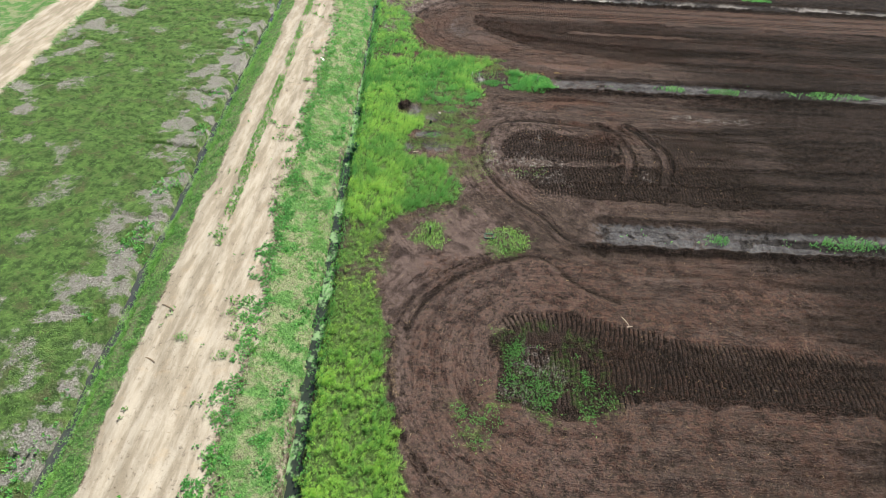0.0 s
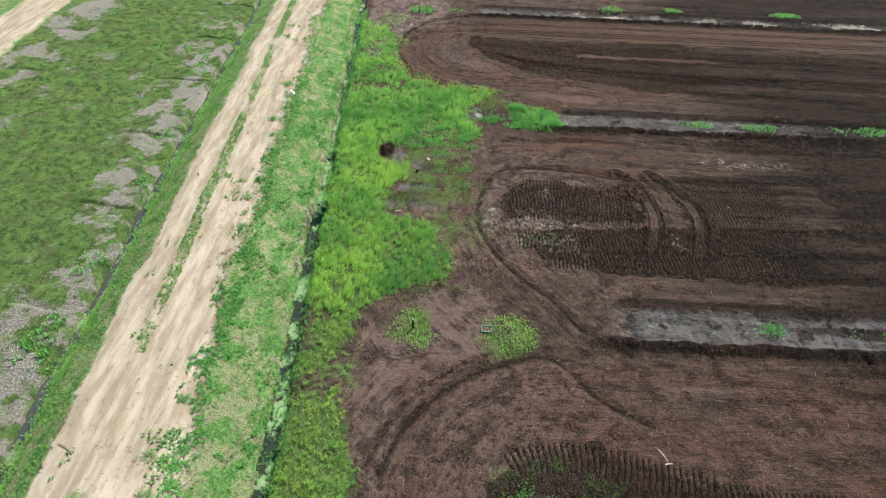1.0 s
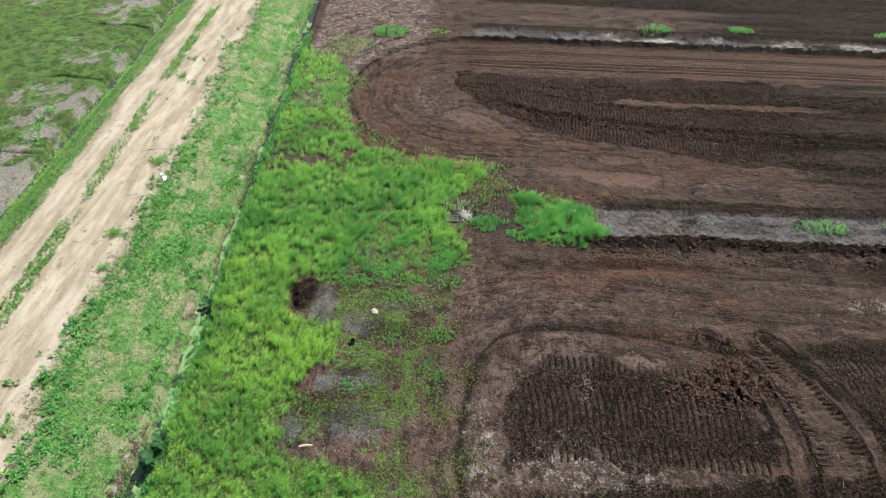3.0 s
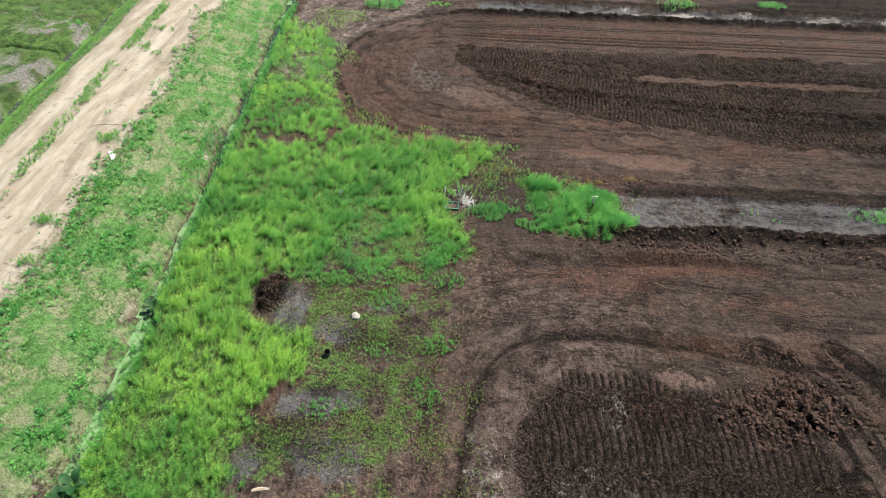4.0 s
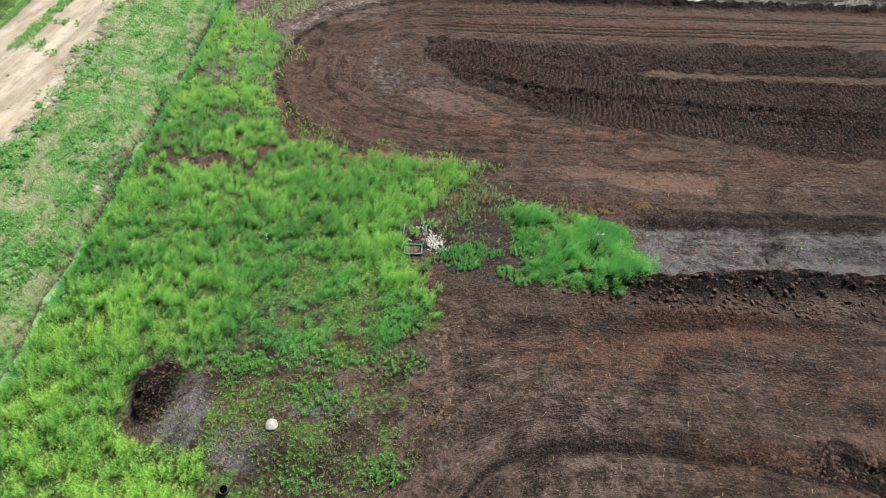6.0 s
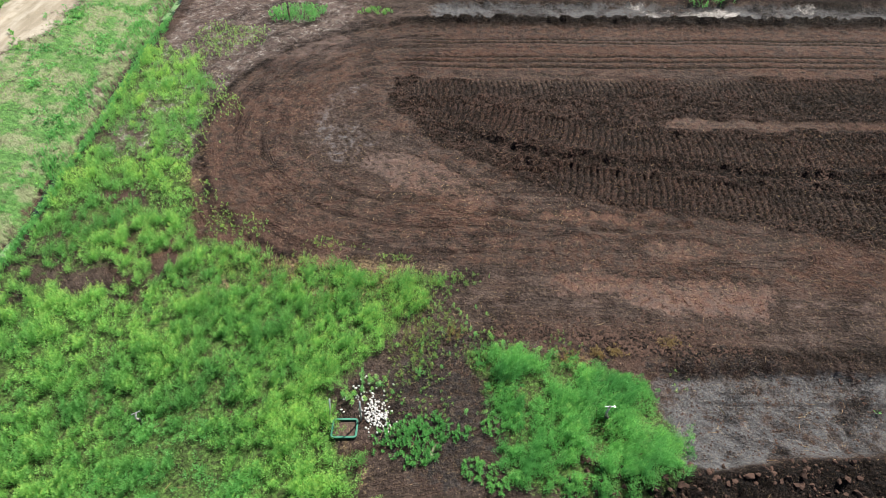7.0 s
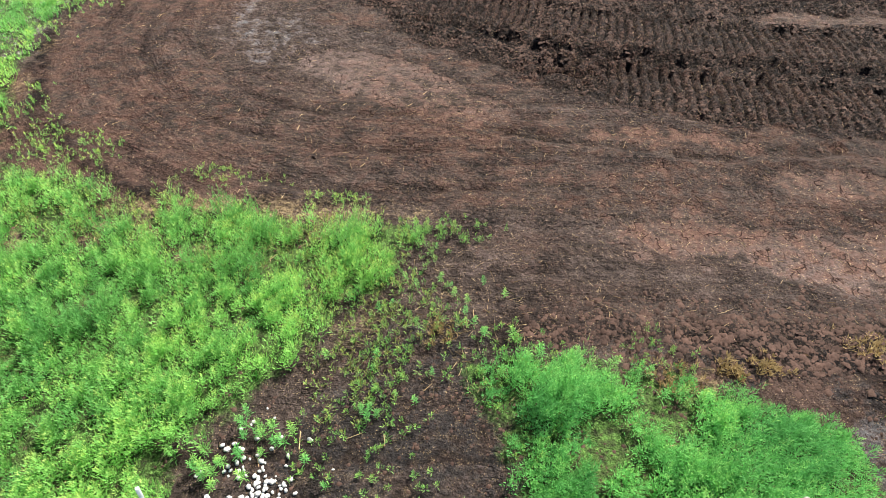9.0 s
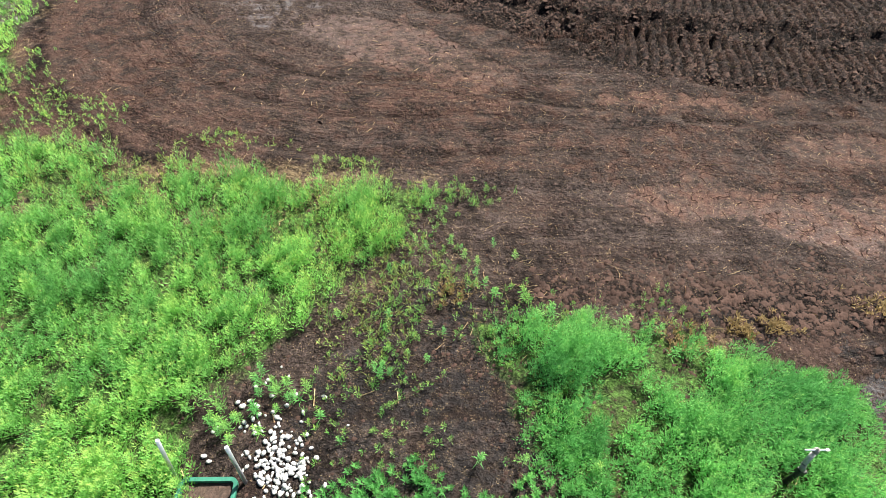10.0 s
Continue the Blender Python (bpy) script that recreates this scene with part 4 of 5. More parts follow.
def leafy(name, x, y, tall, leaves, length, width, material, label, category, rise=(0.55, 1.35), spread=0.03, tint=None, dry=0.0, lean=0.12, thin=False, wind=0.0):
    """Many small plants as one mesh: each leaf is a folded blade on an unseen stem."""
    n = len(x)
    tall = np.broadcast_to(tall, (n,))
    z0 = height_at(x, y)
    tint = np.clip(rng.normal(0.5, 0.22, n), 0, 1) if tint is None else tint
    h = np.sort(rng.uniform(0.0, 1.0, (n, leaves)), 1)
    az = rng.uniform(0, 2 * np.pi, (n, leaves))
    el = rng.uniform(*rise, (n, leaves))
    ln = length * rng.uniform(0.6, 1.35, (n, leaves)) * (1.15 - 0.5 * h) * (0.6 + 0.4 * tall[:, None] / tall.mean())
    wd = width * rng.uniform(0.7, 1.3, (n, leaves)) * ((1.75 - 1.25 * h) if thin else 1)
    tilt_a, tilt_b = rng.normal(wind - 0.05, lean, n), rng.normal(0.35 * wind - 0.03, lean, n)
    hh = h * tall[:, None] * 0.85
    reach = spread * (1.15 - h) * rng.uniform(0.2, 1.0, (n, leaves))
    bx = x[:, None] + tilt_a[:, None] * hh + reach * np.cos(az)
    by = y[:, None] + tilt_b[:, None] * hh + reach * np.sin(az)
    bz = z0[:, None] + hh - 0.01
    dx, dy, dz = np.cos(az) * np.cos(el), np.sin(az) * np.cos(el), np.sin(el)
    px, py = -np.sin(az), np.cos(az)
    mx, my, mz = bx + 0.5 * ln * dx, by + 0.5 * ln * dy, bz + 0.5 * ln * dz + 0.06 * ln
    tx, ty, tz = bx + ln * dx, by + ln * dy, bz + ln * dz - 0.10 * ln
    if thin:  # three-cornered leaflets
        co = np.stack([np.stack([bx + wd * px, by + wd * py, bz], -1), np.stack([bx - wd * px, by - wd * py, bz], -1), np.stack([tx, ty, tz], -1)], 2).reshape(-1, 3)
    else:
        co = np.stack([np.stack([bx, by, bz], -1), np.stack([mx + wd * px, my + wd * py, mz], -1),
                       np.stack([tx, ty, tz], -1), np.stack([mx - wd * px, my - wd * py, mz], -1)], 2).reshape(-1, 3)
    me = bpy.data.meshes.new(name)
    c = 3 if thin else 4
    fill(me, co, np.arange(len(co), dtype=np.int32).reshape(-1, c))
    hv = np.repeat((h * 0.8)[:, :, None], c, 2)
    hv[:, :, 2] += 0.2
    dr = np.clip(rng.uniform(-1, 1, (n, leaves)) * 0.5 + dry * 2 - 0.5, 0, 1) if dry else np.zeros((n, leaves))
    paint(me, "leaf", [np.broadcast_to(tint[:, None, None], hv.shape), hv, np.repeat(dr[:, :, None], c, 2), np.ones(hv.shape)])
    me.materials.append(material)
    return tagged(new(name, me), label, category, kind="stuff")


def keep(x, y, p):
    k = rng.random(len(x)) < p
    return x[k], y[k]


def bunched(x, y, n, lo, hi):
    """Each place becomes n places close to it; returns them and the index of the place that each came from."""
    k = np.repeat(np.arange(len(x)), n)
    size = rng.uniform(lo, hi, len(x))[k]
    return x[k] + rng.normal(0, 1, len(k)) * size, y[k] + rng.normal(0, 1, len(k)) * size, k


# the weed belt: dense and fine where the way ends, coarser before it
def belt(x0, x1, y0, y1, per_m2, tall, leaves, length, width, material, label, part_of=1.0, tint=0.5, thin=False, rise=(0.55, 1.35), spread=0.14, dry=0.0):
    bunch = 7
    x, y = scatter(x0, x1, y0, y1, per_m2 / bunch)
    tuft = fbm(x, y, 0.8, 231, 3)
    low = step(-2.6, -1.2, x) * step(46.2, 46.8, y) * step(52.6, 50.6, y + 0.35 * (x - 1) + 0.6 * tuft)
    x, y = keep(x, y, weed_cover(x, y) * part_of * (0.5 + 0.5 * step(-0.4, 0.0, tuft)) * (1 - 0.6 * step(0.35, 0.55, fbm(x, y, 1.7, 235))) * (1 - 0.85 * low))
    ditchward = step(-3.5, -6.5, lateral(x, y) - 2.5) * step(52, 46, y)
    t = np.clip(tint + 0.25 * ditchward - 0.4 * step(-3.2, -1.5, x) * step(39.5, 38, y) * step(30, 32, y) + 0.8 * fbm(x, y, 2.2, 111) + 0.35 * fbm(x, y, 0.7, 115) + rng.normal(0, 0.18, len(x)), 0, 1)
    h = tall * (0.9 + 0.3 * t + 0.5 * fbm(x, y, 0.8, 231, 3)) * rng.uniform(0.6, 1.35, len(x))
    x, y, k = bunched(x, y, bunch, 0.05, 0.12)
    h, t = h[k] * rng.uniform(0.75, 1.15, len(k)), np.clip(t[k] + rng.normal(0, 0.07, len(k)), 0, 1)
    return leafy("tall_weeds", x, y, np.clip(h, 0.12, 1.0), leaves, length, width, material, label, "weeds", tint=t, thin=thin, lean=0.14, spread=spread, rise=rise, dry=dry, wind=0.28)


belt(-9, 6, 49, 60, 150, 0.44, 46, 0.060, 0.0060, M_LUSH, "bright green feathery weeds standing knee-high in a thicket", tint=0.5, thin=True, rise=(0.65, 1.45), spread=0.12)
belt(-9.5, 5, 30, 49, 160, 0.54, 28, 0.08, 0.0056, M_WEED, "yellow-green weeds standing in a belt along the ditch", tint=0.5, thin=True, rise=(0.75, 1.5), spread=0.085)
belt(-8.5, 2, 3, 18.5, 125, 0.48, 18, 0.095, 0.0085, M_WEED, "yellow-green weeds between the ditch and the ploughed field", tint=0.6, thin=True, rise=(0.75, 1.5), spread=0.085)
belt(-8.5, 2, 18.5, 30, 110, 0.30, 14, 0.085, 0.0085, M_WEED, "low olive weeds between the ditch and the trodden ground", 0.8, 0.35, thin=True, rise=(0.6, 1.5), spread=0.1, dry=0.3)
belt(-11, -2, 60, 80, 130, 0.36, 12, 0.10, 0.0095, M_WEED, "thinning green weeds along the far ditch bank", 1.0, 0.4, thin=True, rise=(0.6, 1.4), spread=0.12)


def bushes(cx, cy, rx, ry, per_m2, tall, leaves=10, length=0.17, width=0.016, name="weed_clump", label="fresh green weed clump on bare peat soil", material=None, thin=False):
    x, y = scatter(cx - rx, cx + rx, cy - ry, cy + ry, per_m2)
    d = blob(x, y, cx, cy, rx, ry) / min(rx, ry) + 0.35 * fbm(x, y, 0.8, 121)
    x, y = keep(x, y, step(0.0, 0.4, d))
    d = blob(x, y, cx, cy, rx, ry) / min(rx, ry)
    t = np.clip(0.45 + 0.4 * fbm(x, y, 1.0, 123) + rng.normal(0, 0.12, len(x)), 0, 1)
    return leafy(name, x, y, tall * (0.45 + 0.55 * step(0, 0.7, d)), leaves, length, width, material or M_BUSH, label, "weeds", tint=t, thin=thin)


x, y = scatter(5.5, 12, 50.3, 55.8, 36)
heart = inside(x, y, BUSH_RING) + 0.6 * fbm(x, y, 0.9, 131)
x, y = keep(x, y, step(-0.2, 0.3, heart) * (0.1 + 0.9 * step(-0.3, 0.05, fbm(x, y, 0.75, 137, 2))))
h = (0.36 + 0.5 * step(0, 1.2, inside(x, y, BUSH_RING))) * (0.9 + 0.7 * fbm(x, y, 1.1, 135)) * rng.uniform(0.65, 1.3, len(x))
t = np.clip(0.44 + 0.55 * fbm(x, y, 0.9, 133) + rng.normal(0, 0.18, len(x)), 0, 1)
x, y, k = bunched(x, y, 7, 0.05, 0.13)
leafy("weed_bush", x, y, np.clip(h[k] * rng.uniform(0.75, 1.15, len(k)), 0.15, 1.1), 44, 0.06, 0.0058, M_BUSH,
      "lush blue-green feathery weeds at a ditch end", "weeds", tint=t[k], thin=True, lean=0.16, spread=0.1, wind=0.2)
bushes(4.8, 52.5, 1.2, 0.85, 130, 0.36, 36, 0.07, 0.0055, thin=True)
for cx, cy, r in ((6.2, 51.7, 0.42), (6.55, 52.8, 0.32), (6.7, 51.3, 0.3), (5.9, 52.6, 0.25)):
    bushes(cx, cy, r * 1.2, r, 150, 0.28, 30, 0.065, 0.0055, thin=True, label="small fresh weed clump on dark mulch")
bushes(-0.6, 29.2, 1.7, 1.7, 60, 0.30, 20, 0.07, 0.0065, thin=True, material=M_WEED, label="soft green weed clump round a standpipe")
bushes(5.3, 28.9, 1.6, 1.6, 60, 0.24, 20, 0.07, 0.0065, thin=True, material=M_WEED, label="soft green weed clump round a valve box")
# soft low weeds with bare peat between them, before the tall belt
x, y = scatter(-2.8, 3.8, 46.4, 52.8, 130)
x, y = keep(x, y, step(52.9, 51.2, y + 0.3 * (x - 1)) * step(-0.1, 0.5, inside(x, y, WEED_RING) - 0.2 + 1.3 * fbm(x, y, 1.3, 139)) * (0.03 + 0.97 * step(-0.02, 0.25, fbm(x, y, 0.9, 109))))
leafy("low_weeds", x, y, 0.26 * (1 + 0.5 * fbm(x, y, 0.8, 113)), 34, 0.06, 0.006, M_BUSH, "soft blue-green weeds growing low over bare peat", "weeds", thin=True, spread=0.13,
      tint=np.clip(0.42 + 0.5 * fbm(x, y, 1.2, 111) + rng.normal(0, 0.12, len(x)), 0, 1))
bushes(21.3, 30.3, 1.0, 0.7, 40, 0.5)
bushes(31.2, 30.8, 3.4, 0.9, 30, 0.5)
bushes(23.4, 53.6, 1.7, 0.7, 25, 0.3)
bushes(29.3, 53.7, 2.2, 0.7, 25, 0.35)
bushes(40.5, 54.0, 4.5, 0.8, 20, 0.4)
bushes(-2.6, 75.9, 1.7, 1.0, 50, 0.6)
bushes(20.2, 78.6, 1.6, 0.7, 50, 0.7)
bushes(28.0, 79.6, 1.3, 0.6, 40, 0.5)
bushes(42.3, 80.0, 2.5, 0.7, 40, 0.5)
bushes(1.5, 76.3, 1.2, 0.6, 40, 0.25, material=M_GRASS)

# thin growth on the soil beside the belt, in the first field's middle, and on bare patches
def thin_growth(rings, per_m2, tall, leaves, length, width, material, label, seed, cut=0.0, dry=0.0):
    xs, ys = [], []
    for cx, cy, rx, ry in rings:
        x, y = scatter(cx - 1.6 * rx, cx + 1.6 * rx, cy - 1.6 * ry, cy + 1.6 * ry, per_m2)
        k = rng.random(len(x)) < step(-0.1, 0.5, blob(x, y, cx, cy, rx, ry) / min(rx, ry) * 0.6 + 0.8 * fbm(x, y, 1.1, seed) - cut) * step(-0.55, 0.1, blob(x, y, cx, cy, rx, ry) / min(rx, ry))
        xs.append(x[k]), ys.append(y[k])
    x, y = np.concatenate(xs), np.concatenate(ys)
    leafy("sparse_weeds", x, y, tall * rng.uniform(0.6, 1.4, len(x)), leaves, length, width, material, label, "weeds", dry=dry)


thin_growth([(1.6, 43.5, 2.2, 4.6), (-1.0, 46.3, 2.6, 1.6), (2.4, 38.6, 1.8, 2.6), (-0.8, 41.6, 2.2, 1.3)], 110, 0.07, 5, 0.07, 0.010, M_CREEP, "small scattered green weeds on dark peat soil", 141, -0.05, 0.45)
thin_growth([(2.5, 44.9, 0.7, 0.45), (0.7, 44.4, 0.8, 0.35), (2.1, 42.6, 0.5, 0.6), (-0.9, 42.1, 0.7, 0.4), (1.0, 46.9, 1.0, 0.5), (2.5, 48.2, 1.0, 0.6), (2.7, 49.4, 0.9, 0.5), (-1.7, 47.9, 1.0, 0.5), (0.4, 48.0, 0.9, 0.4)],
            90, 0.17, 22, 0.06, 0.0075, M_BUSH, "soft green weed tufts on bare peat", 155, -0.15)
thin_growth([(7.2, 17.4, 3.6, 3.0), (9.6, 16.8, 2.6, 2.8), (5.2, 19.2, 1.9, 2.0), (3.0, 14.4, 1.8, 1.6)], 150, 0.09, 14, 0.055, 0.0075, M_BUSH, "low green weeds growing through tyre marks", 143, 0.33)
thin_growth([(2.6, 14.6, 1.6, 2.2), (7.6, 37.6, 2.6, 1.6), (4.6, 38.6, 0.8, 1.8), (10.5, 36.0, 2.0, 1.0)], 16, 0.09, 5, 0.09, 0.015, M_GRASS, "short thin grass on trodden soil", 145, 0.22, 0.4)
thin_growth([(2.2, 58.9, 1.3, 0.42), (3.3, 58.5, 0.9, 0.3)], 120, 0.08, 8, 0.08, 0.006, M_WEED, "yellowish grass tuft on bare soil", 147, 0.0, 0.4)
thin_growth([(5.0, 56.2, 1.3, 1.3), (6.5, 54.5, 1.2, 1.4), (5.2, 54.0, 1.6, 1.2), (7.6, 55.1, 1.5, 0.5), (4.5, 57.3, 1.8, 0.5)], 40, 0.17, 22, 0.055, 0.0048, M_LUSH, "single green weeds and dry stalks on dark mulch", 149, 0.05, 0.3)
thin_growth([(0.5, 57.7, 2.6, 0.6), (3.6, 57.0, 1.7, 0.9), (4.6, 55.6, 1.0, 1.2)], 55, 0.26, 16, 0.075, 0.0055, M_WEED, "yellowing weeds at the edge of the thicket", 157, -0.1, 0.5)
thin_growth([(11.5, 54.2, 0.9, 0.5), (-3.6, 60.8, 1.2, 1.5), (-1.5, 59.4, 1.6, 0.7), (-5.9, 72.5, 1.9, 2.6), (-4.9, 67, 1.2, 3.0)], 55, 0.13, 14, 0.055, 0.006, M_WEED, "sparse weeds at the field's edge", 151, 0.05, 0.2)
thin_growth([(18, 53.6, 6, 0.7), (36, 54.2, 9, 0.8), (18, 30.4, 6, 0.7), (30, 30.5, 6, 0.9)], 8, 0.12, 6, 0.11, 0.02, M_BUSH, "thin weeds on a grey ditch floor", 153, 0.2)

# road banks
x, y = scatter(-18.0, -5.2, 2, 95, 50)
x = x - LEANING * y
k = (lateral(x, y) > -18.0) & (lateral(x, y) < -5.2)
x, y = x[k], y[k]
_, u, zn = survey(x, y)
p = zn["grass"] * np.where(u < -15, 0.95, 0.25 + 0.75 * step(-0.15, 0.25, fbm(x, y, 1.5, 161))) * np.where(y > 60, 0.6, 1.0)
x, y = keep(x, y, p)
uu = lateral(x, y)
t = np.clip(0.5 + 0.5 * fbm(x, y, 1.8, 163) + rng.normal(0, 0.15, len(x)), 0, 1)
leafy("bank_grass", x, y, np.where(uu < -15, 0.16, 0.12) + 0.14 * np.exp(-((uu + 6.5) / 0.5) ** 2), 7, 0.11, 0.010, M_GRASS, "rough green grass on the banks of the track", "grass", tint=t, dry=0.22)
# broad-leaved clumps: a row along the edge of the sand, and patches down the slope
x, y = scatter(-10.6, -6.3, 2, 92, 34)
x = x - LEANING * y
uu = lateral(x, y)
row = np.exp(-((uu + 9.5 + 0.5 * fbm(y, y, 4.0, 281)) / 0.55) ** 2)
p = np.maximum(step(0.0, 0.4, row + 0.9 * fbm(x, y, 1.3, 283) - 0.45), 0.9 * step(0.12, 0.4, fbm(x, y, 1.0, 285)))
x, y = keep(x, y, p * (0.35 + 0.65 * step(62, 40, y)))
leafy("verge_weeds", x, y, 0.17, 9, 0.15, 0.026, M_BUSH, "leafy green weed clumps on the slope beside the track", "weeds", rise=(0.15, 1.1), spread=0.08, tint=np.clip(0.28 + 0.4 * fbm(x, y, 1.5, 287) + rng.normal(0, 0.15, len(x)), 0, 1))
x, y = scatter(-0.4, 0.4, 4, 92, 75)
x = x - 6.3 - LEANING * y
x, y = keep(x, y, step(-0.35, 0.3, fbm(x, y, 2.2, 165)))
x2, y2 = scatter(-0.6, 0.3, 4, 75, 60)
x2 = x2 - 5.2 - LEANING * y2
x, y = np.concatenate([x, x2]), np.concatenate([y, y2])
x, y = keep(x, y, np.where(lateral(x, y) < -5.75, 0.32 + 0.45 * step(45, 49, y) * step(0.0, 0.3, fbm(x, y, 2.0, 293)), 0.45 + 0.4 * step(36, 39, y)))
leafy("ditch_weeds", x, y, 0.32, 14, 0.13, 0.011, M_BUSH, "dark green weeds hanging over a ditch edge", "weeds", tint=np.clip(rng.normal(0.35, 0.15, len(x)), 0, 1))
# tufts on the track
x, y = scatter(-0.38, 0.38, 26, 95, 70)
x = x - 13.45 - LEANING * y + 0.15 * fbm(y, y, 5, 167)
x, y = keep(x, y, step(-0.15, 0.25, fbm(x, y, 3.0, 169) + 0.25 * step(38, 48, y)))
leafy("track_weeds", x, y, 0.14, 6, 0.14, 0.022, M_GRASS, "green weeds along the middle of a sandy track", "weeds")
x, y = scatter(-15, -8.9, 4, 75, 14)
x = x - LEANING * y
x, y = keep(x, y, step(0.42, 0.62, fbm(x, y, 1.3, 171) + 0.10 * step(-12.5, -10, lateral(x, y))))
leafy("track_weeds", x, y, 0.16, 8, 0.17, 0.028, M_GRASS, "single weed tufts on a sandy track", "weeds", tint=np.clip(rng.normal(0.4, 0.2, len(x)), 0, 1))
# bog plants
x, y = scatter(-39, -18.7, 2, 75, 15)
x = x - LEANING * y
_, u, zn = survey(x, y)
x, y = keep(x, y, zn["bog"] * (1 - 0.8 * zn["lichen"]) * (0.35 + 0.65 * step(-0.4, 0.3, fbm(x, y, 1.2, 173))))
t = np.clip(0.5 + 0.35 * fbm(x, y, 3.5, 175) + 0.5 * fbm(x, y, 0.9, 179) + rng.normal(0, 0.12, len(x)), 0, 1)
leafy("bog_plants", x, y, 0.13, 7, 0.09, 0.013, M_BOG, "low green bog plants in a wet meadow", "plants", rise=(0.1, 0.9), tint=t, dry=0.2)
x, y = scatter(-20.4, -18.35, 2, 70, 20)
x = x - LEANING * y
x, y = keep(x, y, step(0.1, 0.5, fbm(x, y, 1.6, 177)))
leafy("ditch_weeds", x, y, 0.25, 8, 0.2, 0.03, M_BUSH, "bright green weeds at the edge of a bog ditch", "weeds")

x, y = scatter(-18.15, -17.35, 2, 80, 80)
x = x - LEANING * y
x, y = keep(x, y, (0.45 + 0.55 * step(-0.2, 0.3, fbm(x, y, 1.8, 289))) * np.where(lateral(x, y) < -17.85, step(-0.3, 0.15, fbm(x, y, 1.6, 291)), 1))
leafy("ditch_grass", x, y, np.where(lateral(x, y) < -17.85, 0.5, 0.2), 8, 0.17, 0.012, M_GRASS, "bright green grass hanging over a bog ditch", "grass", rise=(0.2, 1.2), spread=0.1, tint=np.clip(rng.normal(0.9, 0.15, len(x)), 0, 1))

# ---- loose matter on the ground ----
def solids(name, x, y, size, material, label, category, squash=0.6, sink=0.3, template=None):
    """Many small lumps as one mesh."""
    bm = bmesh.new()
    bmesh.ops.create_icosphere(bm, subdivisions=1, radius=1)
    base = np.array([v.co[:] for v in bm.verts])
    tris = np.array([[v.index for v in f.verts] for f in bm.faces])
    bm.free()
    n = len(x)
    a = rng.uniform(0, 2 * np.pi, n)
    jit = rng.uniform(0.45, 1.35, (n, len(base), 1)) * base[None]
    jit = jit * size[:, None, None] * np.stack([rng.uniform(0.7, 1.4, n), rng.uniform(0.7, 1.2, n), squash * rng.uniform(0.7, 1.2, n)], -1)[:, None, :]
    c, s = np.cos(a)[:, None], np.sin(a)[:, None]
    px, py = jit[:, :, 0] * c - jit[:, :, 1] * s, jit[:, :, 0] * s + jit[:, :, 1] * c
    co = np.stack([px + x[:, None], py + y[:, None], jit[:, :, 2] + (height_at(x, y) + size * squash * (1 - 2 * sink))[:, None]], -1).reshape(-1, 3)
    faces = (tris[None] + (np.arange(n) * len(base))[:, None, None]).reshape(-1, 3)
    me = bpy.data.meshes.new(name)
    fill(me, co, faces, material is not M_CLOD)
    me.materials.append(material)
    return tagged(new(name, me), label, category, kind="stuff")


x, y = scatter(2, 24, 57, 75, 16)
zc = survey(x, y)[2]
x, y = keep(x, y, np.clip(zc["tilled"] * 0.55 + 0.8 * (zc["moist_shade"] > 0.5) * step(57, 55.5, y), 0.01, 1))
solids("soil_clods", x, y, 0.02 + 0.038 * rng.random(len(x)) ** 2, M_CLOD, "dark crumbly peat clods thrown up by tyres", "soil")
x, y = scatter(8, 34, 50.0, 52.0, 45)
x2, y2 = scatter(11, 40, 28.2, 29.2, 35)
x3, y3 = scatter(11.8, 17.6, 41.4, 44.8, 60)
x3, y3 = keep(x3, y3, step(-0.2, 0.5, blob(x3, y3, 14.7, 43.1, 2.6, 1.4)))
x4, y4 = scatter(7.2, 13, 54.8, 56, 6)
x5, y5 = scatter(-4.3, -3.5, 45.8, 47.7, 50)
x, y = np.concatenate([x, x2, x3, x4, x5]), np.concatenate([y, y2, y3, y4, y5])
solids("soil_clods", x, y, 0.02 + np.where((y > 54) | (y < 47), 0.045, 0.08) * rng.random(len(x)) ** 3, M_CLOD, "large dark peat clods along a ditch edge", "soil")


def crumbs(name, x, y, size, material, label):
    """Very many small eight-sided crumbs as one mesh."""
    n = len(x)
    base = np.array([(1, 0, 0), (0, 1, 0), (-1, 0, 0), (0, -1, 0), (0, 0, 1)], float)
    tri = np.array([[0, 1, 4], [1, 2, 4], [2, 3, 4], [3, 0, 4]])
    p = base[None] * rng.uniform(0.6, 1.4, (n, 5, 1)) * size[:, None, None]
    a = rng.uniform(0, 2 * np.pi, n)[:, None]
    co = np.stack([p[:, :, 0] * np.cos(a) - p[:, :, 1] * np.sin(a) + x[:, None], p[:, :, 0] * np.sin(a) + p[:, :, 1] * np.cos(a) + y[:, None],
                   0.8 * p[:, :, 2] + (height_at(x, y) - 0.15 * size)[:, None]], -1).reshape(-1, 3)
    me = bpy.data.meshes.new(name)
    fill(me, co, (tri[None] + (np.arange(n) * 5)[:, None, None]).reshape(-1, 3), True)
    me.materials.append(material)
    return tagged(new(name, me), label, "soil", kind="stuff")


x, y = scatter(-4, 17, 52, 66, 150)
x, y = keep(x, y, np.clip(0.16 + 0.75 * step(-0.1, 0.4, fbm(x, y, 1.5, 241)) + 0.5 * step(57, 55.5, y) * step(6, 8, x), 0, 1) * np.where(y > 62, 0.6, 1))
crumbs("soil_crumbs", x, y, 0.010 + 0.035 * rng.random(len(x)) ** 3, M_CLOD, "small dark crumbs of peat on trodden soil")


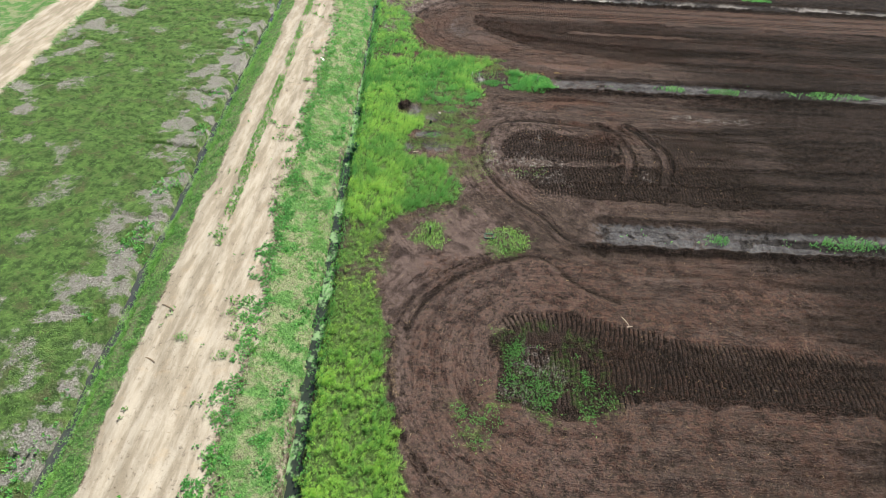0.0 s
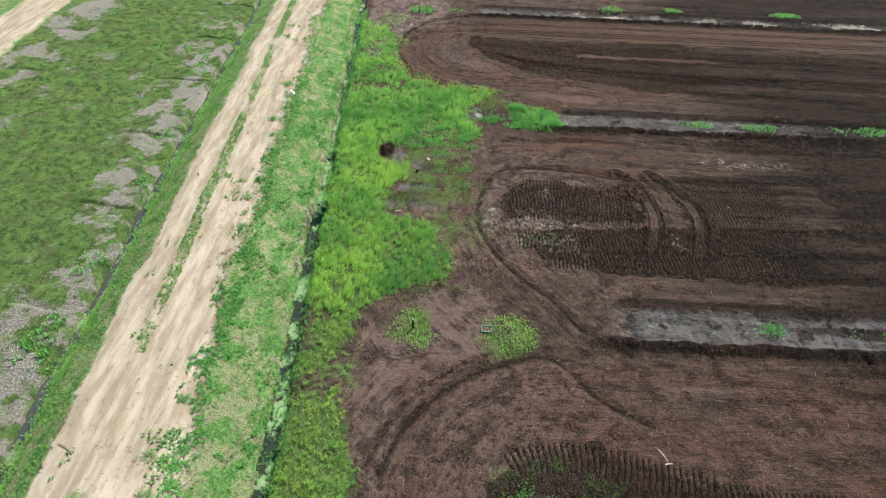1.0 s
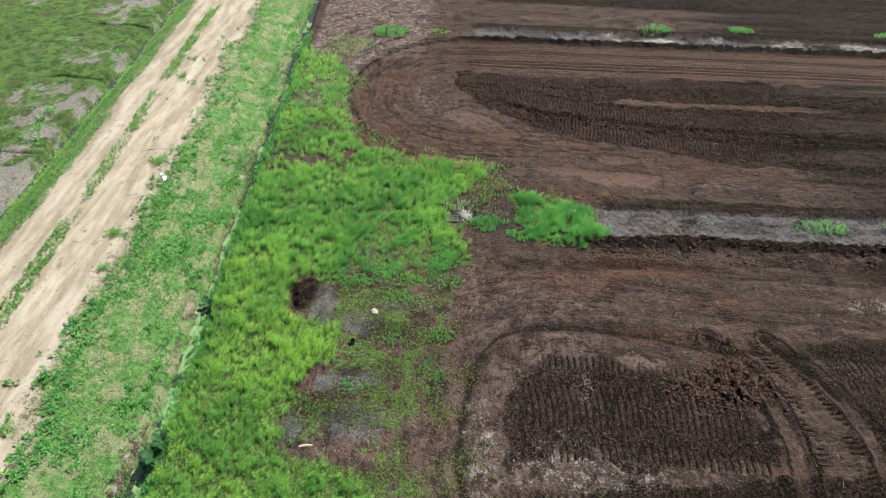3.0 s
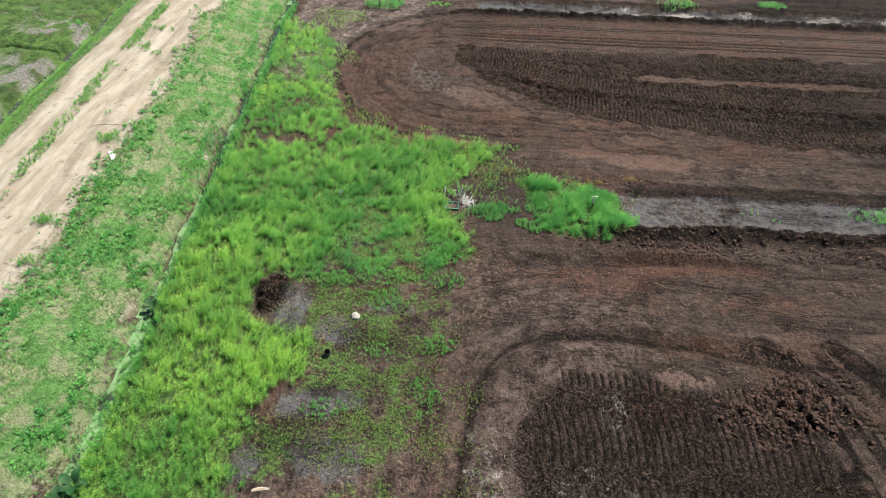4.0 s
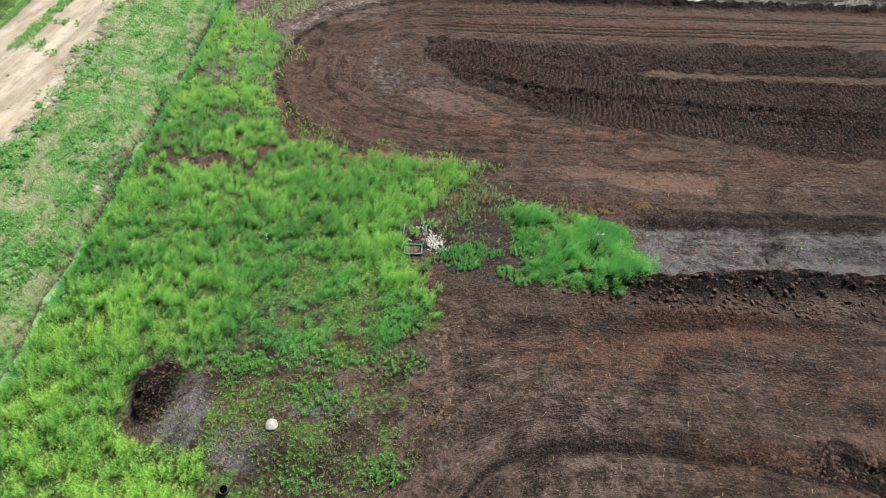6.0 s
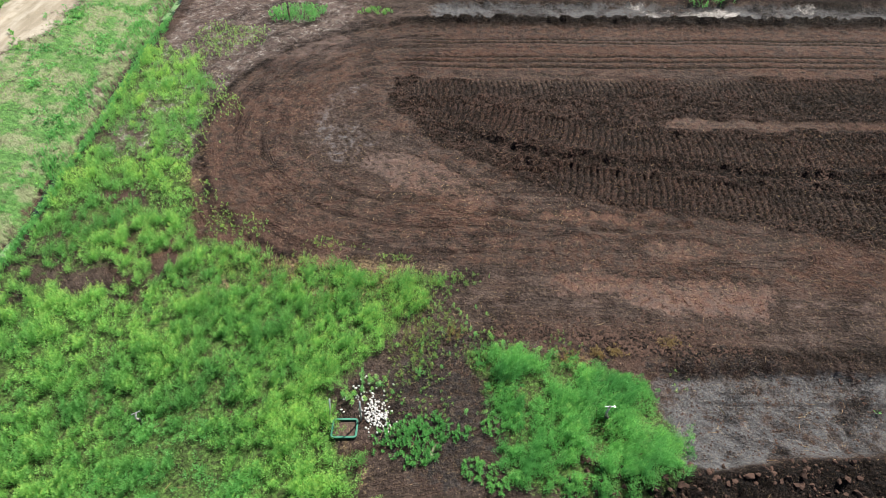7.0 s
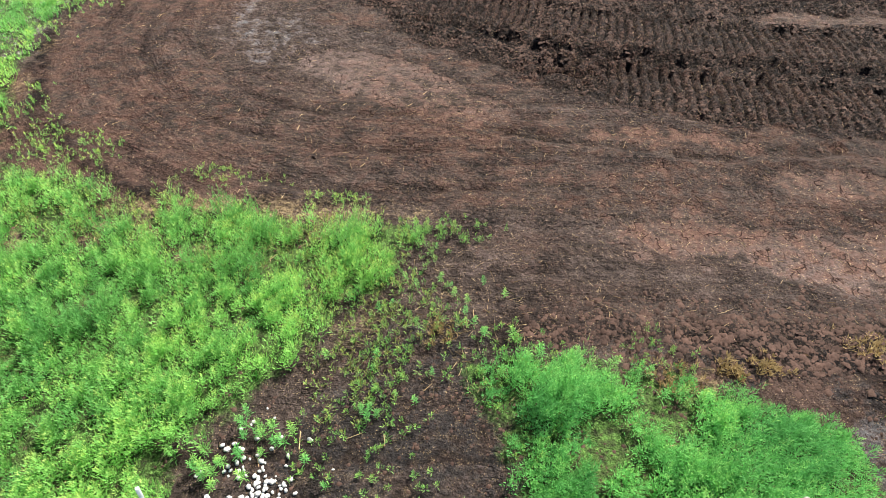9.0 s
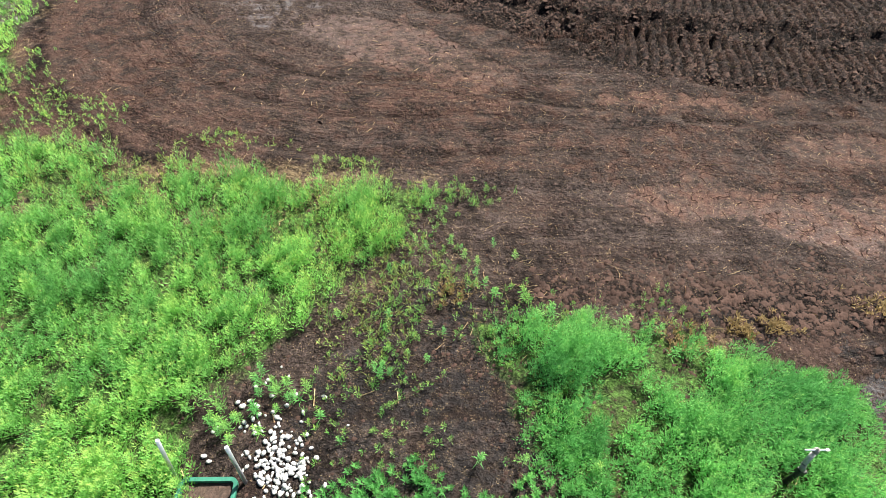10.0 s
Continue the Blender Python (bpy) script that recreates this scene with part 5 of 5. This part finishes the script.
x, y = scatter(3, 20, 57.5, 70, 190)
x, y = keep(x, y, survey(x, y)[2]["tilled"] * (0.25 + 0.75 * step(-0.1, 0.4, fbm(x, y, 1.2, 245))))
crumbs("soil_crumbs", x, y, 0.015 + 0.045 * rng.random(len(x)) ** 2, M_CLOD, "dark crumbs of freshly ploughed peat")


x, y = scatter(6.8, 14, 54.6, 56.3, 420)
x, y = keep(x, y, step(-0.4, 0.5, blob(x, y, 10.3, 55.4, 3.6, 0.75) + 0.3 * fbm(x, y, 0.6, 247)))
crumbs("soil_crumbs", x, y, 0.015 + 0.065 * rng.random(len(x)) ** 3, M_CLOD, "rough dark peat crumbs along a field edge")
x, y = scatter(11.6, 17.6, 41.2, 46.2, 170)
x, y = keep(x, y, step(-0.4, 0.6, np.maximum(blob(x, y, 14.7, 43.0, 2.8, 1.6), blob(x, y, 13.8, 45.5, 3.0, 0.6))))
crumbs("soil_crumbs", x, y, 0.02 + 0.07 * rng.random(len(x)) ** 3, M_CLOD, "broken dark peat crumbs where tracks cross")


def stalks(name, x, y, length, thick, material, label, category):
    n = len(x)
    a = rng.uniform(0, np.pi, n)
    ln = length * rng.uniform(0.4, 1.4, n)
    dx, dy = np.cos(a) * ln / 2, np.sin(a) * ln / 2
    px, py = -np.sin(a) * thick, np.cos(a) * thick
    pts = []
    for e, w in ((-1, 1), (-1, -1), (1, -1), (1, 1)):
        ex, ey = x + e * dx + w * px, y + e * dy + w * py
        pts.append(np.stack([ex, ey, height_at(x + e * dx, y + e * dy) + 0.012 + 0.02 * rng.random(n)], -1))
    mid = np.stack([x, y, height_at(x, y) + 0.014 + 0.012 * rng.random(n)], -1)
    co = np.stack(pts + [mid], 1).reshape(-1, 3)
    tri = np.array([[0, 1, 4], [1, 2, 4], [2, 3, 4], [3, 0, 4]])
    me = bpy.data.meshes.new(name)
    fill(me, co, (tri[None] + (np.arange(n) * 5)[:, None, None]).reshape(-1, 3))
    me.materials.append(material)
    return tagged(new(name, me), label, category, kind="stuff")


x, y = scatter(-4, 22, 54.5, 66, 9)
x, y = keep(x, y, 0.25 + 0.75 * step(0.0, 0.5, fbm(x, y, 2.0, 181)))
stalks("straw_litter", x, y, 0.13, 0.0024, M_STRAW, "dry straw stalks lying on ploughed soil", "straw")
x, y = scatter(-1.5, 9.8, 53.6, 58.8, 70)
x, y = keep(x, y, step(0.05, 0.6, np.maximum(blob(x, y, 6.0, 56.0, 2.2, 1.6), blob(x, y, 2.0, 57.4, 3.6, 1.0)) * 0.35 + 0.5 * fbm(x, y, 0.9, 243)))
stalks("straw_litter", x, y, 0.12, 0.0022, M_STRAW, "tangled dry weed stalks at the edge of the ploughed field", "straw")
x, y = scatter(-3, 24, 10, 54, 0.9)
stalks("straw_litter", x, y, 0.2, 0.004, M_STRAW, "pale stalks and twigs scattered over the fields", "straw")
x, y = scatter(-15.4, -9.5, 6, 75, 7)
x = x - LEANING * y
stalks("wood_litter", x, y, 0.10, 0.009, M_WOOD, "pale wood chips scattered on a sandy track", "wood")
x, y = scatter(-15.4, -9.8, 6, 75, 2.5)
x = x - LEANING * y
stalks("wood_litter", x, y, 0.10, 0.007, M_BARK, "dark bark pieces scattered on a sandy track", "wood")


# ---- single things ----
def part(name, bm, material, parent, label="", soft=False):
    """One mesh object under a thing or a part."""
    me = bpy.data.meshes.new(name)
    bmesh.ops.recalc_face_normals(bm, faces=bm.faces)
    bm.to_mesh(me)
    bm.free()
    for p in me.polygons:
        p.use_smooth = soft
    me.materials.append(material)
    ob = new(name, me)
    ob.parent = parent
    return tagged(ob, label) if label else ob


def thing(name, x, y, label, category, turn=0.0, up=0.0, group=""):
    ob = new(name)
    ob.matrix_world = pose(x, y, float(height_at(x, y)[0]) + up, 0, 0, turn)
    return tagged(ob, label, category, group)


def rod(bm, a, b, r, r2=None, sides=12):
    """A round bar from a to b."""
    a, b = Vector(a), Vector(b)
    m = Matrix.Translation((a + b) / 2) @ (b - a).to_track_quat("Z", "Y").to_matrix().to_4x4()
    bmesh.ops.create_cone(bm, cap_ends=True, segments=sides, radius1=r, radius2=r if r2 is None else r2, depth=(b - a).length, matrix=m)
    return bm


def pipe(a, b, r, wall=0.004, sides=16):
    """A hollow tube from a to b."""
    a, b = Vector(a), Vector(b)
    q = (b - a).to_track_quat("Z", "Y").to_matrix()
    bm = bmesh.new()
    rings = []
    for base, rad in ((a, r), (b, r), (b, r - wall), (a, r - wall)):
        rings.append([bm.verts.new(base + q @ Vector((rad * math.cos(2 * math.pi * k / sides), rad * math.sin(2 * math.pi * k / sides), 0))) for k in range(sides)])
    for p, q2 in zip(rings, rings[1:] + rings[:1]):
        for k in range(sides):
            bm.faces.new((p[k], p[(k + 1) % sides], q2[(k + 1) % sides], q2[k]))
    return bm


def block(bm, centre, size, turn=None, bevel=0.006):
    m = Matrix.Translation(centre) @ (turn or Matrix.Identity(4)) @ Matrix.Diagonal((*size, 1))
    made = bmesh.ops.create_cube(bm, size=1, matrix=m)
    edges = {e for v in made["verts"] for e in v.link_edges}
    bmesh.ops.bevel(bm, geom=list(edges), offset=bevel, segments=2, affect="EDGES")
    return bm


def frame_ring(w, d, h, wall, radius):
    """A rounded rectangular collar, open above and below, with a lip."""
    def loop(grow, z):
        out = []
        for cx, cy, a0 in ((1, 1, 0), (-1, 1, 90), (-1, -1, 180), (1, -1, 270)):
            for k in range(6):
                a = radians(a0 + 18 * k)
                rr = radius + grow
                out.append((cx * (w / 2 - radius) + rr * math.cos(a), cy * (d / 2 - radius) + rr * math.sin(a), z))
        return out
    bm = bmesh.new()
    rings = [[bm.verts.new(p) for p in loop(g, z)] for g, z in ((0.02, -0.12), (0, h - 0.05), (0.015, h - 0.045), (0.015, h), (-wall, h), (-wall, -0.12))]
    for p, q in zip(rings, rings[1:] + rings[:1]):
        for k in range(len(p)):
            bm.faces.new((p[k], p[(k + 1) % len(p)], q[(k + 1) % len(p)], q[k]))
    return bm


def lump(radius, squash, seed, sub=2):
    bm = bmesh.new()
    bmesh.ops.create_icosphere(bm, subdivisions=sub, radius=radius)
    for v in bm.verts:
        n = noise.noise(v.co * (1.6 / radius) + Vector((seed, seed * 2.3, 1)))
        v.co *= 1 + 0.28 * n
        v.co.z *= squash
    return bm


def valve_box(x, y, turn, label):
    box = thing("valve_box", x, y, label, "valve box", turn)
    part("collar", frame_ring(0.62, 0.48, 0.10, 0.03, 0.07), M_GREEN, box, soft=False)
    bm = bmesh.new()
    bmesh.ops.create_grid(bm, x_segments=18, y_segments=14, size=1, matrix=Matrix.Diagonal((0.285, 0.215, 1, 1)))
    for v in bm.verts:
        v.co.z = 0.035 + 0.03 * noise.noise(v.co * 14)
    part("soil_fill", bm, M_MULCH, box, "brown mulch filling the box", True)
    return box


valve_box(2.905, 52.62, 1, "green plastic valve box filled with mulch beside white pebbles")
valve_box(3.9, 29.3, 0, "green plastic valve box sunk in a weed clump")

for x, y, tx, ty, tall in ((2.49, 52.86, 0.10, 0.10, 0.90), (3.28, 52.84, 0.06, 0.02, 0.98)):
    stake = thing("metal_stake", x, y, "thin galvanised steel tube stake driven into the ground", "stake", group="stakes beside the valve box")
    part("tube", pipe((0, 0, -0.15), (tx, ty, tall), 0.021), M_STEEL, stake, soft=True)

post = thing("marker_post", -3.1, 75.2, "short dark wooden post standing in a clump of weeds", "post")
part("shaft", rod(bmesh.new(), (0, 0, -0.2), (0.02, 0.0, 0.72), 0.055, 0.05), M_BARK, post, soft=True)
part("cap", rod(bmesh.new(), (0.02, 0, 0.72), (0.02, 0.0, 0.80), 0.07, 0.06), M_BLACK, post, "dark cap")


def sprinkler(x, y, turn, tall, label, size=1.0):
    """A bent riser with a sprinkler head and its arms."""
    s = thing("sprinkler", x, y, label, "sprinkler", turn, group="field sprinklers")
    bm = rod(bmesh.new(), (0, 0, -0.1), (0, 0.0, tall * 0.5), 0.035)
    part("riser", block(bm, (0, 0, tall * 0.46), (0.10, 0.08, 0.12)), M_BLACK, s, "dark plastic riser")
    bm = pipe((0.0, 0, tall * 0.5), (-0.05, 0.02, tall * 0.72), 0.035)
    part("elbow", bm, M_STONE, s, "grey elbow pipe", True)
    bm = pipe((-0.05, 0.02, tall * 0.72), (0.02, 0.10, tall * 0.96), 0.032)
    part("neck", bm, M_PEBBLE, s, "white plastic pipe", True)
    bm = rod(bmesh.new(), (0.02, 0.10, tall * 0.95), (0.02, 0.10, tall * 1.02), 0.045, 0.03)
    head = part("head", rod(bm, (0.02, 0.10, tall * 1.02), (0.02, 0.10, tall * 1.05), 0.015), M_STONE, s, "pale sprinkler head", True)
    bm = rod(bmesh.new(), (-0.13, 0.10, tall * 1.0), (0.17, 0.10, tall * 1.0), 0.012)
    arm = part("arm", block(bm, (0.15, 0.10, tall * 1.0), (0.05, 0.03, 0.03)), M_STEEL, s)
    arm.parent = head
    s.scale = (size, size, size)
    return s


sprinkler(9.39, 52.9, 0, 0.84, "grey sprinkler on a bent white riser among lush weeds", 0.85)
sprinkler(-2.15, 52.65, 30, 0.62, "small pale sprinkler half hidden in tall weeds", 0.7)
riser = thing("standpipe", -0.45, 29.05, "dark standpipe with a pale cap in a weed clump", "pipe")
part("pipe", rod(bmesh.new(), (0, 0, -0.1), (0.02, 0.03, 0.78), 0.06), M_BLACK, riser, soft=True)
part("cap", rod(bmesh.new(), (0.02, 0.03, 0.78), (0.022, 0.032, 0.86), 0.068, 0.06), M_STONE, riser, "pale grey cap", True)
hose = thing("hose", 5.0, 29.3, "pale green hose bent into an arc over weeds", "hose")
bm = bmesh.new()
for k in range(8):
    a, b = radians(180 - 22.5 * k), radians(180 - 22.5 * (k + 1))
    rod(bm, (0.42 * math.cos(a), 0, 0.5 * math.sin(a)), (0.42 * math.cos(b), 0, 0.5 * math.sin(b)), 0.022, sides=8)
part("tube", bm, plain("green_hose", (0.20, 0.36, 0.12), (0.30, 0.46, 0.2), 5, 0.5), hose, soft=True)
stub = thing("pipe_stub", -1.25, 44.3, "black plastic pipe end sticking out of the grass", "pipe")
part("pipe", pipe((0, 0, -0.1), (0.02, -0.10, 0.20), 0.11, 0.012), M_BLACK, stub, soft=True)
rock = thing("stone", -0.52, 45.95, "pale rough stone lying on bare peat", "stone")
part("rock", lump(0.19, 0.7, 3, 3), M_STONE, rock, soft=True)

# white pebbles poured out beside the valve box
heap = thing("pebble_heap", 3.55, 53.1, "white pebbles poured on dark soil", "pebbles")
shapes = []
for k in range(6):
    me = bpy.data.meshes.new("pebble")
    bm = lump(0.5, 0.62, 11 + k, 1)
    bm.to_mesh(me)
    bm.free()
    for p in me.polygons:
        p.use_smooth = True
    me.materials.append(M_PEBBLE)
    shapes.append(me)
hz = heap.matrix_world.translation.z
for k in range(265):
    if k < 210:
        px, py = random.gauss(3.64, 0.19), random.gauss(52.98, 0.24)
        px -= 0.35 * (py - 53.05)
    else:
        px, py = random.gauss(3.35, 0.3), random.gauss(53.5, 0.3)
    if px < 3.32 and py < 52.95:
        continue
    size = random.uniform(0.04, 0.085)
    peb = new("pebble", shapes[k % 6])
    peb.parent = heap
    lift = 0.05 * max(0, 1 - math.hypot(px - 3.62, py - 53.0) / 0.4) * random.random()
    peb.matrix_local = pose(px - 3.55, py - 53.1, float(height_at(px, py)[0]) - hz + size * 0.22 + lift, random.uniform(-25, 25), random.uniform(-25, 25), random.uniform(0, 360)) @ Matrix.Diagonal((size, size * random.uniform(0.6, 0.9), size * 0.9, 1))


def wood_piece(name, x, y, length, thick, turn, material, label):
    """A split, slightly bent piece of wood lying on the ground."""
    ob = thing(name, x, y, label, "wood", turn, thick * 0.35)
    bm = bmesh.new()
    rings = []
    for k in range(6):
        t = k / 5
        r = thick * (0.55 + 0.45 * math.sin(math.pi * min(0.95, t + 0.12)))
        cy = 0.06 * length * math.sin(math.pi * t)
        rings.append([bm.verts.new(((t - 0.5) * length, cy + r * math.cos(a), 0.5 * r * math.sin(a))) for a in (0.3, 1.4, 2.7, 3.7, 5.2)])
    for p, q in zip(rings, rings[1:]):
        for i in range(5):
            bm.faces.new((p[i], p[(i + 1) % 5], q[(i + 1) % 5], q[i]))
    bm.faces.new(rings[0]), bm.faces.new(rings[-1])
    part("branch", bm, material, ob)
    return ob


wood_piece("white_plank", -13.15, 54.05, 0.75, 0.13, -55, plain("white_paint", (0.55, 0.55, 0.53), (0.74, 0.74, 0.72), 5, 0.6), "white painted board lying at the track's edge")
wood_piece("driftwood", -2.28, 39.45, 0.5, 0.06, 8, M_WOOD, "pale weathered wood piece on grey soil")
wood_piece("driftwood", 12.55, 22.1, 0.75, 0.035, -62, M_WOOD, "pale forked branch on the ploughed field")
wood_piece("driftwood", 12.75, 21.65, 0.4, 0.045, 10, M_WOOD, "short pale branch on the ploughed field")
wood_piece("driftwood", 5.12, 52.1, 0.35, 0.035, 70, M_WOOD, "short pale stick on dark mulch")
wood_piece("branch", -16.05, 20.5, 0.95, 0.06, -28, M_BARK, "dark broken branch lying on a sandy track")
wood_piece("branch", -15.6, 16.75, 0.7, 0.05, -25, M_BARK, "dark twig lying on a sandy track")
wood_piece("branch", -14.6, 56.5, 1.3, 0.018, 12, M_BARK, "long dark branch across a track's grass strip")
for x, y, s in ((-18.72, 15.2, 0.30), (-18.7, 13.9, 0.2), (-18.85, 16.9, 0.22), (-18.55, 13.1, 0.16), (-8.3, 38.3, 0.28), (-13.2, 43.9, 0.14)):
    ob = thing("stone", x, y, "pale stone at the edge of a ditch", "stone", group="ditch stones")
    part("rock", lump(s, 0.6, x * 3.1), M_STONE, ob, soft=True)


def broad_plant(x, y, size, leaves, label, lift=0.0):
    """A rosette of broad cupped leaves."""
    ob = thing("broad_leaf_plant", x, y, label, "plant", up=lift)
    for k in range(leaves):
        az = 360 * k / leaves * 1.63 + random.uniform(-15, 15)
        ln, wd, rise = size * random.uniform(0.75, 1.1), size * 0.34, random.uniform(0.25, 0.7)
        bm = bmesh.new()
        rows = []
        for i in range(7):
            t = i / 6
            w = wd * math.sin(math.pi * (0.08 + 0.88 * t)) ** 0.8
            z = size * rise * math.sin(1.9 * t) + 0.02
            rows.append([bm.verts.new((0.05 + ln * t, s * w, z + 0.22 * abs(s) * w)) for s in (-1, -0.5, 0, 0.5, 1)])
        for p, q in zip(rows, rows[1:]):
            for i in range(4):
                bm.faces.new((p[i], p[i + 1], q[i + 1], q[i]))
        leaf = part("leaf", bm, M_BROAD, ob, soft=True)
        leaf.matrix_local = pose(0, 0, 0, 0, 0, az)
        paint(leaf.data, "leaf", [np.full(35, random.random()), np.full(35, 0.6 * random.random()), np.zeros(35), np.ones(35)])
    return ob


broad_plant(-7.6, 38.7, 0.42, 9, "large grey-green broad-leaved plant growing in the ditch", 0.35)
broad_plant(-7.45, 39.2, 0.36, 8, "grey-green broad-leaved plant growing in the ditch", 0.3)
broad_plant(-8.2, 46.1, 0.3, 7, "young broad-leaved plant at the ditch edge", 0.3)


def seedling(x, y, size, mesh_of=[]):
    """One upright weed that stands alone on the soil."""
    if len(mesh_of) < 5:
        bm = bmesh.new()
        tags = []
        for k in range(44):
            h = (k / 44) ** 0.8
            az, el, ln = k * 2.4 + random.uniform(-0.4, 0.4), random.uniform(0.35, 1.0), 0.34 * (1.05 - 0.6 * h) * random.uniform(0.7, 1.2)
            d = Vector((math.cos(az) * math.cos(el), math.sin(az) * math.cos(el), math.sin(el)))
            side = Vector((-math.sin(az), math.cos(az), 0)) * 0.013
            b = Vector((0.06 * h, 0.03 * h, 0.8 * h))
            bm.faces.new([bm.verts.new(p) for p in (b, b + 0.5 * ln * d + side + Vector((0, 0, 0.03)), b + ln * d - Vector((0, 0, 0.05)), b + 0.5 * ln * d - side + Vector((0, 0, 0.03)))])
            tags += [h * 0.8] * 4
        me = bpy.data.meshes.new("leaves")
        bm.to_mesh(me)
        bm.free()
        n = len(me.vertices)
        paint(me, "leaf", [np.full(n, random.uniform(0.3, 0.8)), np.array(tags), np.zeros(n), np.ones(n)])
        me.materials.append(M_LUSH if len(mesh_of) % 2 else M_BUSH)
        mesh_of.append(me)
    ob = tagged(new("weed_plant", random.choice(mesh_of)), "single upright green weed on dark mulch", "weed", "single weeds on bare soil")
    ob.matrix_world = pose(x, y, float(height_at(x, y)[0]) - 0.01, random.uniform(-8, 8), random.uniform(-8, 8), random.uniform(0, 360)) @ Matrix.Diagonal((size, size, size, 1))


for x, y in ((4.0, 53.6), (5.3, 54.4), (5.5, 54.8), (4.8, 54.2), (5.9, 53.1), (6.5, 52.9), (7.2, 53.0), (4.3, 53.3), (6.4, 53.1), (4.7, 54.3)):
    seedling(x, y, random.uniform(0.22, 0.38))
for k in range(26):
    seedling(random.gauss(3.2, 0.35), random.gauss(53.55, 0.3), random.uniform(0.25, 0.45))
for k in range(36):
    x, y = random.uniform(3.8, 6.6), random.uniform(53.0, 57.2)
    if random.random() < 0.25 + 0.25 * (y - 53):
        seedling(x, y, random.uniform(0.14, 0.34))
for k in range(14):
    seedling(6.2 + 0.3 * k + random.uniform(-0.2, 0.2), 55.2 - 0.08 * k + random.uniform(-0.25, 0.25), random.uniform(0.25, 0.5))


def tuft(x, y, size, label, category, material, count, spread):
    """A clump of thin blades as one thing."""
    n = count
    ob = leafy("grass_tuft", x + rng.normal(0, spread, n), y + rng.normal(0, spread * 0.7, n), size, 8, size * 0.8, 0.008, material, label, category, dry=0.0)
    ob["group"] = "tufts"
    return ob


M_HAY = leaf_material("hay", (0.22, 0.15, 0.06), (0.34, 0.26, 0.12), (0.40, 0.32, 0.17))
for x, y, r in ((8.75, 54.75, 0.2), (10.1, 55.0, 0.16), (9.6, 54.95, 0.12), (5.6, 55.5, 0.2), (11.7, 55.3, 0.18)):
    tuft(x, y, 0.10, "dry straw tuft beside lush weeds", "grass", M_HAY, 45, r)
for x, y in ((-11.6, 17.3), (-10.1, 18.0), (-12.0, 20.4), (-11.4, 18.7), (-17.0, 17.9), (-10.8, 13.5), (-14.3, 18.3), (-14.1, 55.5), (-13.7, 49.4), (-13.9, 55.2), (-13.0, 47.1), (-13.6, 49.5), (-12.8, 39.2)):
    tuft(x, y, 0.22, "dark green weed tuft on a sandy track", "weed", M_GRASS, 40, 0.22)
